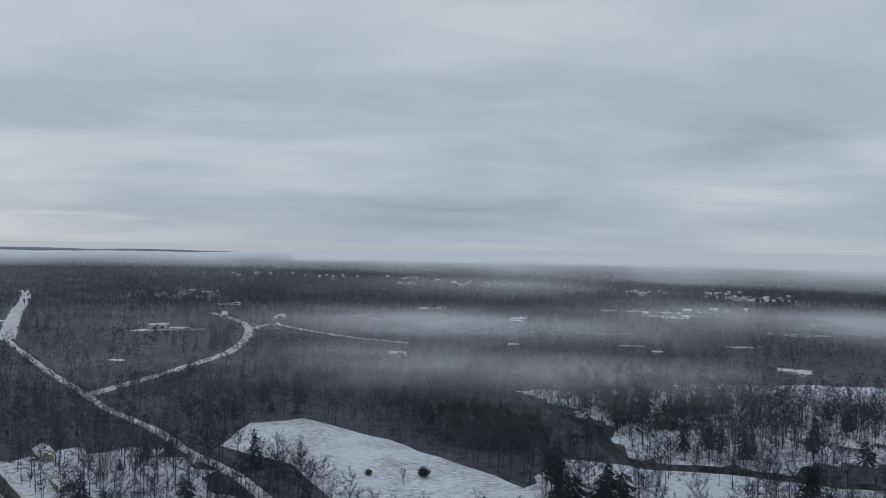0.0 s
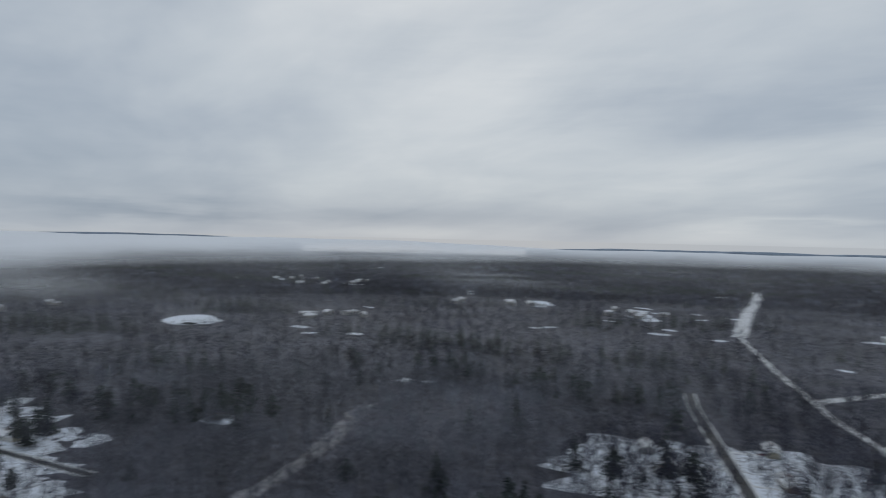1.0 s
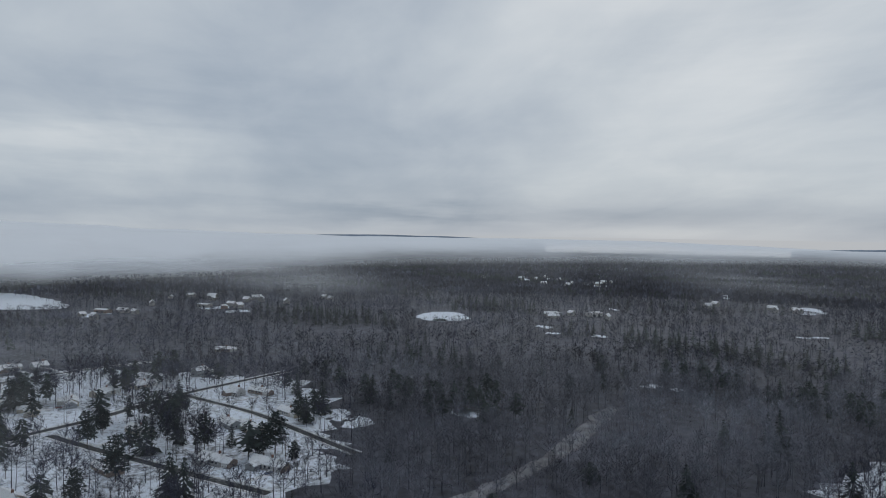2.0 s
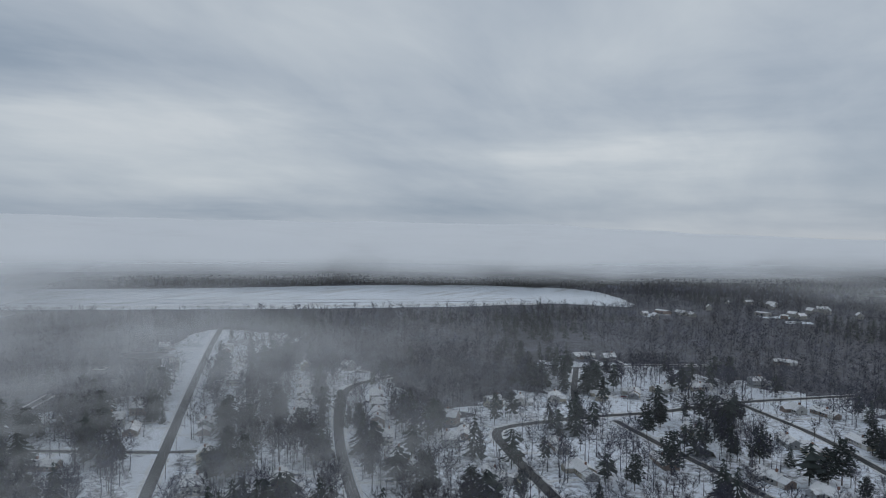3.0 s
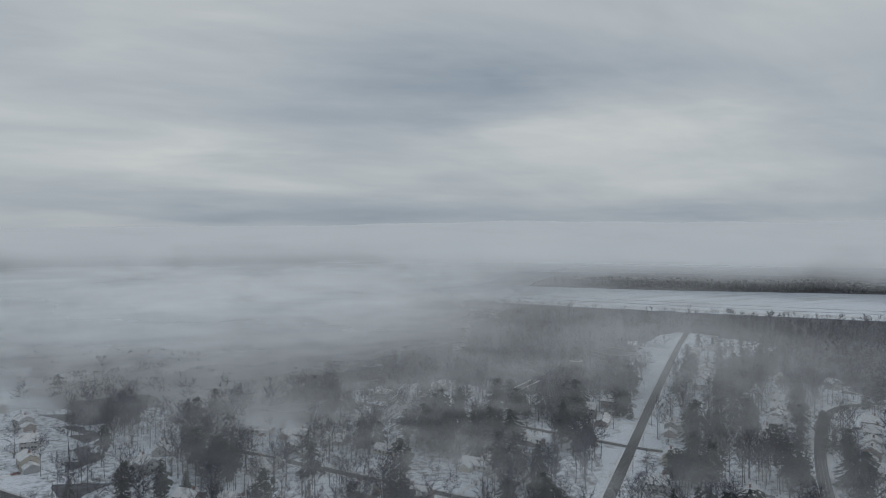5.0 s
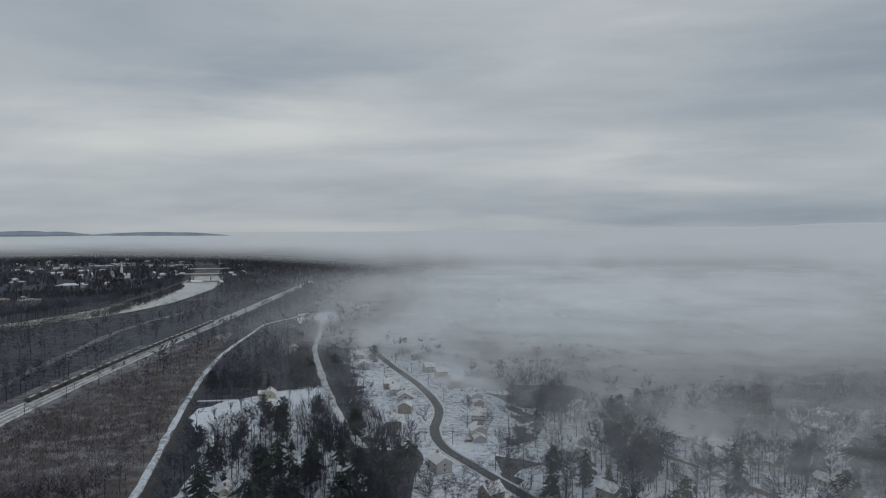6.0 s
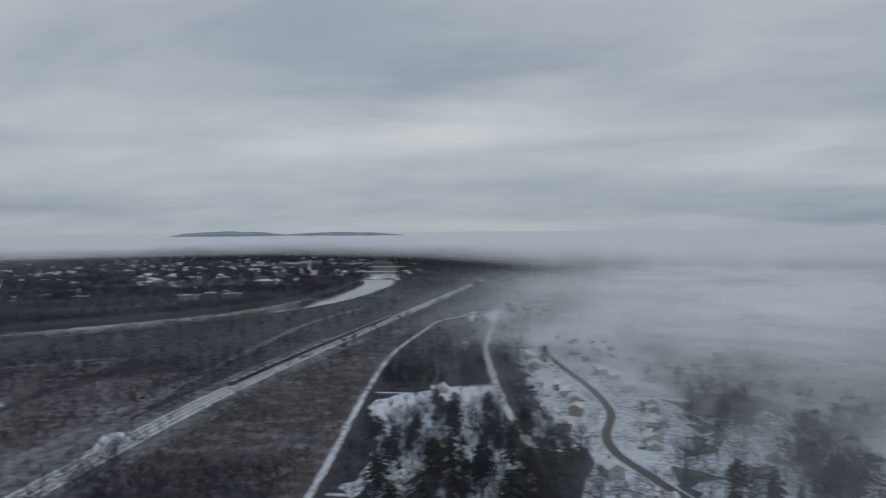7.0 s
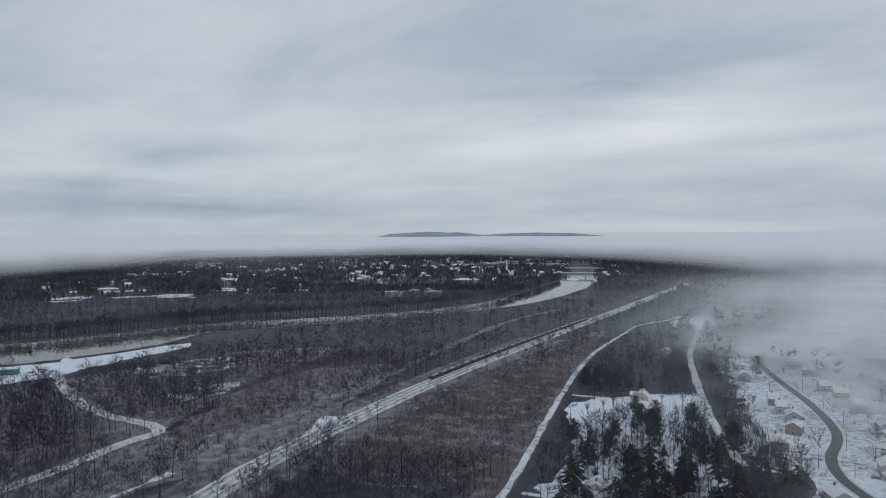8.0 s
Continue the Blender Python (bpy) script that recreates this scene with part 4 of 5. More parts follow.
hedge = hedge[~in_any(hedge, [ESTATE]) & off_houses(hedge, 9.0) & ~near_line(hedge, STREET_K, 8)]
scatter("shrubs", SHRUB, hedge, rng.uniform(1.0, 2.2, len(hedge)), BARE, "dense leafless thicket lining a snowy lane", "thicket", rng)
scatter("shrubs", SHRUB, east, rng.uniform(0.6, 1.3, len(east)), BRUSH, "grey-brown leafless thicket beside the railway", "thicket", rng)
scatter("shrubs", SHRUB, p, rng.uniform(0.5, 1.2, len(p)), FROST_BRIGHT, "leafless shrubs and saplings", "shrubs", rng)


# ---- houses ----
def gable(w, d, h, top, over=0.0):
    """Walls of a house under a ridge along x."""
    b = bmesh.new()
    x, y = w / 2 + over, d / 2 + over
    v = [b.verts.new(c) for c in ((-x, -y, 0), (x, -y, 0), (x, y, 0), (-x, y, 0), (-x, -y, h), (x, -y, h), (x, y, h), (-x, y, h), (-x, 0, h + top), (x, 0, h + top))]
    for q in ((0, 1, 5, 4), (2, 3, 7, 6), (1, 2, 6, 9, 5), (3, 0, 4, 8, 7), (4, 5, 9, 8), (6, 7, 8, 9)):
        b.faces.new([v[k] for k in q])
    return b


def roof_slab(w, d, h, top, over=0.5, thick=0.3, x0=0.0, y0=0.0):
    b = bmesh.new()
    k = top / (d / 2)
    x, y = w / 2 + over, d / 2 + over
    prof = [(-y, h - over * k), (0, h + top), (y, h - over * k), (y, h - over * k + thick), (0, h + top + thick), (-y, h - over * k + thick)]
    ends = [[b.verts.new((s * x + x0, py + y0, pz + 0.02)) for py, pz in prof] for s in (-1, 1)]
    for i in range(6):
        b.faces.new((ends[0][i], ends[0][(i + 1) % 6], ends[1][(i + 1) % 6], ends[1][i]))
    for e in ends:
        b.faces.new((e[0], e[1], e[4], e[5]))
        b.faces.new((e[1], e[2], e[3], e[4]))
    bmesh.ops.recalc_face_normals(b, faces=b.faces)
    return b


def put_window(house, x, y, z, w, h, side):
    """A framed pane on the front (side -1), back (1) or an end (side 2, -2)."""
    t = 0.06
    if abs(side) == 1:
        f = box(x - w / 2 - 0.1, x + w / 2 + 0.1, y - t if side < 0 else y, y if side < 0 else y + t, z - 0.1, z + h + 0.1)
        g = box(x - w / 2, x + w / 2, y - t - 0.03 if side < 0 else y + t, y - t if side < 0 else y + t + 0.03, z, z + h)
    else:
        f = box(x if side > 0 else x - t, x + t if side > 0 else x, y - w / 2 - 0.1, y + w / 2 + 0.1, z - 0.1, z + h + 0.1)
        g = box(x + t if side > 0 else x - t - 0.03, x + t + 0.03 if side > 0 else x - t, y - w / 2, y + w / 2, z, z + h)
    win = part("window", f, TRIM, house)
    part("pane", g, PANE, win)


def make_house(w, d, h, top, label, garage=0.0, chimney=True, storeys=1, wing=False):
    house = tagged(new("house"), label, "house", "houses along the streets")
    part("wall", gable(w, d, h, top), SIDING, house)
    part("roof", roof_slab(w, d, h, top), ROOFSNOW, house, "snow-covered gable roof")
    base = box(-w / 2 - 0.1, w / 2 + 0.1, -d / 2 - 0.1, d / 2 + 0.1, -0.3, 0.35)
    part("foundation", base, CONCRETE, house)
    if chimney:
        c = box(w * 0.22, w * 0.22 + 0.9, -0.45, 0.45, h, h + top + 1.3)
        block(c, w * 0.22 - 0.08, w * 0.22 + 0.98, -0.53, 0.53, h + top + 1.3, h + top + 1.5)
        part("chimney", c, BRICK, house, "brick chimney")
    part("door", box(-0.5, 0.5, -d / 2 - 0.07, -d / 2, 0.35, 2.45), DOOR, house)
    for s in range(storeys):
        z = 1.25 + 2.7 * s
        for x in (-w * 0.36, -w * 0.18, w * 0.18, w * 0.36):
            put_window(house, x, -d / 2, z, 1.2, 1.25, -1)
        for x in (-w * 0.25, w * 0.25):
            put_window(house, x, d / 2, z, 1.3, 1.2, 1)
        put_window(house, w / 2, 0, z, 1.0, 1.2, 2)
        put_window(house, -w / 2, 0, z, 1.0, 1.2, -2)
    if garage:
        g = gable(garage, d * 0.8, 2.7, top * 0.8)
        bmesh.ops.translate(g, verts=g.verts, vec=(w / 2 + garage / 2, -0.4, 0))
        part("garage_wall", g, SIDING, house)
        part("garage_roof", roof_slab(garage, d * 0.8, 2.7, top * 0.8, 0.4, 0.28, w / 2 + garage / 2 + 0.1, -0.4), ROOFSNOW, house, "snow-covered garage roof")
        part("garage_door", box(w / 2 + 0.7, w / 2 + garage - 0.7, -d * 0.4 - 0.48, -d * 0.4 - 0.4, 0.1, 2.3), TRIM, house, "white garage door")
    if wing:
        g = gable(5.0, 6.0, 2.6, 1.6)
        bmesh.ops.rotate(g, verts=g.verts, cent=(0, 0, 0), matrix=Matrix.Rotation(math.pi / 2, 3, "Z"))
        bmesh.ops.translate(g, verts=g.verts, vec=(-w * 0.22, -d / 2 - 2.0, 0))
        part("wing_wall", g, SIDING, house)
        g = roof_slab(5.0, 6.0, 2.6, 1.6, 0.35, 0.28)
        bmesh.ops.rotate(g, verts=g.verts, cent=(0, 0, 0), matrix=Matrix.Rotation(math.pi / 2, 3, "Z"))
        bmesh.ops.translate(g, verts=g.verts, vec=(-w * 0.22, -d / 2 - 2.0, 0))
        part("wing_roof", g, ROOFSNOW, house, "snow-covered wing roof")
    return house


KINDS = [
    make_house(14.0, 8.0, 2.9, 1.9, "single-storey ranch house with snowy roof", garage=6.0),
    make_house(11.0, 8.5, 5.5, 2.3, "two-storey house with white window frames", storeys=2, garage=6.0),
    make_house(9.0, 8.0, 5.2, 3.2, "narrow two-storey house with steep snowy gable", storeys=2),
    make_house(12.0, 8.0, 3.0, 3.0, "storey-and-a-half cape house with brick chimney", wing=True),
    make_house(15.5, 8.5, 3.1, 2.2, "long low ranch house with front wing", wing=True, garage=5.5),
]
STREET_PTS = np.concatenate([spline(s, 5.0) for s in STREETS + [ROAD]])
STREET_DIR = np.concatenate([side_of(spline(s, 5.0)) for s in STREETS + [ROAD]])
first, drives = {}, []
pick = random.Random(11)
KIND_OF = {"a": (0, 1, 0, 3, 4), "b": (2, 2, 1, 2), "e": (2, 1, 2, 0), "f": (1, 0, 4, 1, 3), "k": (2, 1, 2, 1), "s": (3, 1), "g": (0, 3, 1, 4)}
for key, spots in HOUSES.items():
    for x, y in spots:
        i = int(((STREET_PTS - (x, y)) ** 2).sum(1).argmin())
        gap = STREET_PTS[i] - (x, y)
        n = gap / (np.linalg.norm(gap) + 1e-6)
        if np.linalg.norm(gap) > 70:
            n = np.array((-x, -y)) / math.hypot(x, y)
        if np.linalg.norm(gap) < 15:
            x, y = (STREET_PTS[i] - n * 15.0)
        turn = math.degrees(math.atan2(n[1], n[0])) + 90 + pick.uniform(-4, 4)
        k = pick.choice(KIND_OF[key])
        if key in "bek" and k == 2:
            turn += 90
        m = pose(x, y, 0.2, 0, 0, turn)
        if k not in first:
            first[k] = KINDS[k]
            KINDS[k].matrix_basis = m
        else:
            copy_thing(KINDS[k], m)
        if 17 < np.linalg.norm(gap) < 60:
            s = np.array((-n[1], n[0])) * (9.0 if k in (0, 1, 4) else 6.0)
            drives.append((np.array((x, y)) + s, STREET_PTS[i] + s * 0.7))
for a, b in drives:
    d = (b - a) / np.linalg.norm(b - a)
    ribbon("driveway", [tuple(a + d * 2), tuple((a + b) / 2), tuple(b - d * 3.5)], 3.4, 0.24, PACKED, label="snow-packed driveway between lawns", category="driveway")


# ---- single trees ----
def make_bare(seed, height, label):
    r = np.random.default_rng(seed)
    tree = tagged(new("bare_tree"), label, "tree", "yard trees")
    b = bmesh.new()
    split = height * 0.34
    tube(b, (0, 0, -0.2), (0.1, 0.1, split), 0.26, 0.20)
    tube(b, (0.1, 0.1, split), (0.4, -0.2, height * 0.8), 0.18, 0.03, 5)
    ends = []
    for k in range(9):
        t = k * 2.4 + r.uniform(-0.4, 0.4)
        q0 = Vector((0.1 + 0.3 * k / 9, 0.1, split * 0.9 + height * 0.34 * k / 9))
        rr = height * r.uniform(0.12, 0.2)
        q1 = q0 + Vector((rr * 0.6 * math.cos(t), rr * 0.6 * math.sin(t), height * 0.14))
        q2 = q1 + Vector((rr * 0.7 * math.cos(t + 0.3), rr * 0.7 * math.sin(t + 0.3), height * r.uniform(0.12, 0.24)))
        tube(b, q0, q1, 0.10, 0.06, 4)
        tube(b, q1, q2, 0.06, 0.015, 4)
        ends += [(np.array(q0), np.array(q1)), (np.array(q1), np.array(q2)), (np.array(q1), np.array(q2))]
    part("trunk", b, BARK, tree)
    v, f = [], []
    for k in range(460):
        a0, b0 = ends[k % len(ends)]
        p0 = a0 + (b0 - a0) * r.uniform(0.3, 1.0)
        p1 = p0 + np.array([*(r.normal(size=2) * height * 0.07), height * r.uniform(-0.03, 0.12)])
        blade(v, f, p0, p1, 0.10, r)
    crown = raw_mesh("crown", np.array(v), np.array(f), BARE)
    crown.parent = tree
    return tree


def make_pine(seed, height, wide, bare, name, label):
    r = np.random.default_rng(seed)
    tree = tagged(new(name), label, "tree", "yard trees")
    part("trunk", tube(bmesh.new(), (0, 0, -0.2), (0, 0, height * 0.96), 0.30, 0.04), BARK, tree)
    v, f = [], []
    tiers = 13
    for i in range(tiers):
        u = (i + 0.3) / tiers
        z = height * (bare + (1 - bare) * u)
        if bare > 0.2:
            rad = height * wide * (0.35 + 0.8 * math.sin(math.pi * (0.18 + 0.72 * u))) * r.uniform(0.7, 1.15)
        else:
            rad = height * wide * (1 - u) ** 0.85 * r.uniform(0.8, 1.15) + 0.3
        for k in range(6):
            t = k * math.tau / 6 + i * 0.9 + r.uniform(-0.4, 0.4)
            q = rad * r.uniform(0.65, 1.12)
            tip = np.array([q * math.cos(t), q * math.sin(t), z + (0.05 if bare > 0.2 else -0.22) * q])
            root = np.array([0, 0, z])
            blade(v, f, root, tip, 0.16, r)
            for s in range(15):
                c0 = root + (tip - root) * r.uniform(0.2, 1.0) + r.normal(size=3) * q * 0.09
                c1 = c0 + np.array([*(r.normal(size=2) * 0.26), 0.06 + r.normal() * 0.12]) * (q * 0.6 + 0.5)
                blade(v, f, c0, c1, q * 0.13 + 0.26, r)
    crown = raw_mesh("crown", np.array(v), np.array(f), NEEDLE)
    crown.parent = tree
    return tree


BARES = [make_bare(1, 15.0, "leafless grey deciduous tree in a snowy yard"), make_bare(2, 19.0, "tall leafless deciduous tree in a snowy yard"), make_bare(3, 12.0, "small leafless tree in a snowy yard")]
PINES = [make_pine(4, 17.0, 0.24, 0.06, "spruce_tree", "dark green spruce standing in snow"), make_pine(5, 20.0, 0.27, 0.24, "pine_tree", "tall dark pine with ragged crown in snow"), make_pine(6, 12.0, 0.30, 0.03, "spruce_tree", "broad dark green spruce standing in snow")]


def make_bush(label):
    r = np.random.default_rng(7)
    tree = tagged(new("round_bush"), label, "bush")
    part("stem", tube(bmesh.new(), (0, 0, -0.2), (0, 0, 2.0), 0.2, 0.1), BARK, tree)
    v, f = [], []
    for k in range(900):
        d = r.normal(size=3)
        d /= np.linalg.norm(d)
        c = d * [2.9, 2.9, 2.3] * r.uniform(0.4, 1.0) * (0.85 + 0.25 * math.sin(3 * d[0] + 5 * d[1])) + [0, 0, 2.6]
        blade(v, f, c, c + d * 0.7 + r.normal(size=3) * 0.4, 0.4, r)
    crown = raw_mesh("crown", np.array(v), np.array(f), NEEDLE)
    crown.parent = tree
    return tree


BUSH = make_bush("dark rounded evergreen bush on the snowy field")

CONIFERS = [(-422, -82), (-432, -50), (-425, -41), (-418, -33), (-400, -20), (-408, -6), (-390, 17), (-394, 9), (-386, 11), (-426, -58), (-362, -58), (-341, -258), (-353, -300), (-300, -346),
            (-341, -230), (-382, -275), (-252, -235), (-362, -252), (-447, -79), (-454, -132), (-310, -248), (-350, -248), (-370, -265)]
CONIFERS_B = [(115, -341), (136, -331), (130, -327), (154, -320), (-115, -441), (-143, -470), (14, -354), (140, -436), (176, -370), (182, -360), (95, -353), (106, -400), (110, -394), (102, -388), (132, -432)]
CONIFERS_C = [(-129, 513), (-121, 505), (-103, 515), (-101, 498), (-145, 647), (-177, 630), (60, 348), (63, 344), (56, 351), (58, 343), (122, 606), (132, 607), (186, 578), (257, 483), (268, 463), (189, 426),
              (-497, 243), (-493, 259), (-488, 268), (-568, 389), (-456, 531), (-363, 75), (-453, 34), (-560, 339)]
used = set()


def plant(kinds, k, x, y, s, turn):
    m = Matrix.LocRotScale((x, y, 0.1), Euler((0, 0, turn)), (s, s, s))
    if (id(kinds), k) in used:
        copy_thing(kinds[k], m)
    else:
        used.add((id(kinds), k))
        kinds[k].matrix_basis = m


for i, (x, y) in enumerate(CONIFERS + CONIFERS_B + CONIFERS_C):
    big = 1.1 if i < len(CONIFERS) else 0.95
    plant(PINES, (1, 0, 1, 2)[i % 4], x, y, big * pick.uniform(0.7, 1.05), pick.uniform(0, 6.28))
for area, gap, dark, most in ((GROVE, 10.0, 0.85, 12), (BELT, 11.0, 0.45, 24), (LAWN, 12.0, 0.3, 18), (ROW, 9.0, 0.5, 40)):
    spots = grid(262, 640, gap, rng)
    spots = spots[inside(spots, area) & off_houses(spots, 9.0)]
    for x, y in spots[:most]:
        if pick.random() < dark:
            plant(PINES, pick.choice((1, 1, 0, 2)), x, y, pick.uniform(0.5, 0.85), pick.uniform(0, 6.28))
        else:
            plant(BARES, pick.randrange(3), x, y, pick.uniform(0.7, 1.0), pick.uniform(0, 6.28))
for x, y, k in ((105, -320, 1), (98, -330, 1), (113, -328, 0), (204, -424, 2), (200, -440, 2), (196, -448, 0), (120, -316, 1)):
    plant(BARES, k, x, y, 0.95, x * 0.7)
BUSHES = [BUSH]
plant(BUSHES, 0, -8, 367, 1.1, 0.4)
plant(BUSHES, 0, -37, 369, 0.62, 1.4)
q = grid(262, 720, 13.0, rng)
q = q[in_any(q, YARDS) & off_houses(q, 9.5) & off_houses(q * 1.03, 8.0) & off_houses(q * 1.065, 8.0)]
for line, d in LINES:
    q = q[~near_line(q, line, max(6.0, d - 3))]
q = q[np.argsort(np.hypot(q[:, 0], q[:, 1]) + rng.uniform(0, 160, len(q)))]
q = q[~inside(q, TRACT_D) | (rng.random(len(q)) < 0.12)]
for x, y in q[rng.random(len(q)) < 0.5][:270]:
    if pick.random() < 0.2:
        plant(PINES, pick.randrange(3), x, y, pick.uniform(0.5, 1.0), pick.uniform(0, 6.28))
    else:
        plant(BARES, pick.randrange(3), x, y, pick.uniform(0.7, 1.1), pick.uniform(0, 6.28))
for x, y in ((700, -330), (690, -372), (696, -395), (684, -400), (690, -240), (680, -262), (672, -410), (-18, 355), (200, -455), (190, -472), (176, -484), (166, -450), (150, -436), (186, -430), (160, -480)):
    plant(BARES, pick.randrange(3), x, y, pick.uniform(0.6, 0.9), pick.uniform(0, 6.28))


# ---- along the railway ----
def make_wagon(label):
    w = tagged(new("freight_wagon"), label, "wagon", "freight train")
    b = box(-7.2, 7.2, -1.5, 1.5, 1.1, 3.3, 0.06)
    for k in range(-3, 4):
        for s in (-1, 1):
            block(b, k * 2.0 - 0.1, k * 2.0 + 0.1, s * 1.5 - 0.08, s * 1.5 + 0.08, 1.1, 3.3)
    part("body", b, WAGON, w)
    b = bmesh.new()
    rows = [[b.verts.new((x, y, 3.15 + 0.35 * math.cos(y) * (1 - abs(x) / 9))) for y in (-1.4, -0.7, 0, 0.7, 1.4)] for x in np.linspace(-7.1, 7.1, 9)]
    for r0, r1 in zip(rows, rows[1:]):
        for k in range(4):
            b.faces.new((r0[k], r1[k], r1[k + 1], r0[k + 1]))
    part("snow_load", b, BERM, w, "snow lying on the load")
    for s in (-1, 1):
        bogie = part("bogie", box(s * 5.2 - 1.3, s * 5.2 + 1.3, -1.1, 1.1, 0.5, 1.1, 0.05), STEEL, w)
        for u in (-0.9, 0.9):
            for v in (-0.75, 0.75):
                part("wheel", tube(bmesh.new(), (s * 5.2 + u, v - 0.07, 0.46), (s * 5.2 + u, v + 0.07, 0.46), 0.45, 0.45, 10), STEEL, bogie)
    return w


line = spline(RAILWAY, 2.0)
nrm = side_of(line)
run = np.concatenate([[0], np.cumsum(np.linalg.norm(np.diff(line, axis=0), axis=1))])
wagon, done = make_wagon("dark open freight wagon with snow on its load"), False


def along(s, off):
    i = int(np.searchsorted(run, s).clip(1, len(run) - 1))
    p0 = line[i] + nrm[i] * off
    return p0, math.degrees(math.atan2(-nrm[i][0], nrm[i][1]))


begin = run[int(((line - (350, -455)) ** 2).sum(1).argmin())]
for k in range(28):
    p0, turn = along(begin + k * 15.6, 4.0)
    m = pose(p0[0], p0[1], 1.08, 0, 0, turn)
    if k:
        copy_thing(wagon, m)
    else:
        wagon.matrix_basis = m


def make_pole(label, high=10.0):
    pole = tagged(new("utility_pole"), label, "utility pole", "utility poles along the roads")
    part("post", tube(bmesh.new(), (0, 0, -0.3), (0, 0, high), 0.17, 0.11, 7), BARK, pole)
    part("crossarm", box(-1.2, 1.2, -0.07, 0.07, high - 0.9, high - 0.7), BARK, pole)
    for x in (-1.05, 1.05):
        part("insulator", tube(bmesh.new(), (x, 0, high - 0.7), (x, 0, high - 0.45), 0.05, 0.04, 6), GALV, pole)
    return pole


pole, first_pole = make_pole("brown wooden utility pole with crossarm"), True
for pts, off, step in ((ROAD, 6.5, 42.0), (STREET_D, 6.0, 45.0), (STREET_E, -6.0, 45.0), (STREET_A, 6.0, 45.0), (STREET_C, 5.0, 45.0), (STREET_K, -6.0, 50.0), (RAILWAY, -8.8, 70.0), (STREET_J, 5.5, 45.0), (LANE, -6.0, 45.0)):
    ln = spline(pts, 3.0)
    nn = side_of(ln)
    rr = np.concatenate([[0], np.cumsum(np.linalg.norm(np.diff(ln, axis=0), axis=1))])
    for s in np.arange(20.0, min(rr[-1], 560.0), step):
        i = int(np.searchsorted(rr, s).clip(1, len(rr) - 1))
        p0 = ln[i] + nn[i] * off
        m = pose(p0[0], p0[1], 0.1, 0, 0, math.degrees(math.atan2(nn[i][1], nn[i][0])))
        if first_pole:
            pole.matrix_basis, first_pole = m, False
        else:
            copy_thing(pole, m)


# lattice mast over the creek
def make_mast(high):
    mast = tagged(new("transmission_tower"), "grey steel lattice power tower on snow", "tower")
    legs = [(-3, -3), (3, -3), (3, 3), (-3, 3)]
    for x, y in legs:
        part("leg", tube(bmesh.new(), (x, y, -0.2), (x * 0.15, y * 0.15, high), 0.16, 0.08, 4), GALV, mast)
    for i in range(6):
        b = bmesh.new()
        z0, z1 = high * i / 6, high * (i + 1) / 6
        k0, k1 = 1 - 0.85 * i / 6, 1 - 0.85 * (i + 1) / 6
        for (x, y), (u, w) in zip(legs, legs[1:] + legs[:1]):
            tube(b, (x * k0, y * k0, z0), (u * k1, w * k1, z1), 0.07, 0.07, 4)
            tube(b, (u * k0, w * k0, z0), (x * k1, y * k1, z1), 0.07, 0.07, 4)
        part("bracing", b, GALV, mast)
    for z in (high * 0.72, high * 0.86, high * 0.98):
        part("arm", tube(tube(bmesh.new(), (0, 0, z), (-4.5, 0, z + 0.3), 0.14, 0.05, 4), (0, 0, z), (4.5, 0, z + 0.3), 0.14, 0.05, 4), GALV, mast)
    return mast


make_mast(20.0).matrix_basis = pose(164, 400, 0.1, 0, 0, 20)


# ---- cars ----
def make_car():
    car = tagged(new("car"), "parked car with snow on its roof", "car", "parked cars")
    part("body", box(-2.2, 2.2, -0.9, 0.9, 0.35, 0.95, 0.12), CARPAINT, car)
    b = box(-1.3, 1.0, -0.78, 0.78, 0.95, 1.45, 0.15)
    part("cabin", b, PANE, car, "dark glass cabin")
    part("roof", box(-0.95, 0.7, -0.68, 0.68, 1.45, 1.53, 0.03), ROOFSNOW, car, "roof under snow")
    for x in (-1.35, 1.35):
        for y in (-0.85, 0.85):
            wheel = part("wheel", tube(bmesh.new(), (x, y - 0.1, 0.33), (x, y + 0.1, 0.33), 0.33, 0.33, 10), RUBBER, car)
            part("rim", tube(bmesh.new(), (x, y - 0.11 if y < 0 else y + 0.1, 0.33), (x, y - 0.1 if y < 0 else y + 0.11, 0.33), 0.19, 0.19, 8), GALV, wheel)
    return car


car, parked = make_car(), False
for k, (a, b) in enumerate(drives):
    if k % 3 == 0:
        d = (b - a) / np.linalg.norm(b - a)
        c = a + d * pick.uniform(4, 8)
        m = pose(c[0], c[1], 0.25, 0, 0, math.degrees(math.atan2(d[1], d[0])))
        if parked:
            copy_thing(car, m)
        else:
            car.matrix_basis, parked = m, True


# ---- riverside and town ----
def shed(name, w, d, h, wall, label, category, group=""):
    s = tagged(new(name), label, category, group)
    part("wall", gable(w, d, h, h * 0.22), wall, s)
    part("roof", roof_slab(w, d, h, h * 0.22, 0.4, 0.35), ROOFSNOW, s, "snow-covered roof")
    for x in (-w * 0.3, w * 0.1):
        part("door", box(x, x + w * 0.14, -d / 2 - 0.08, -d / 2, 0.1, h * 0.6), PANE, s)
    return s


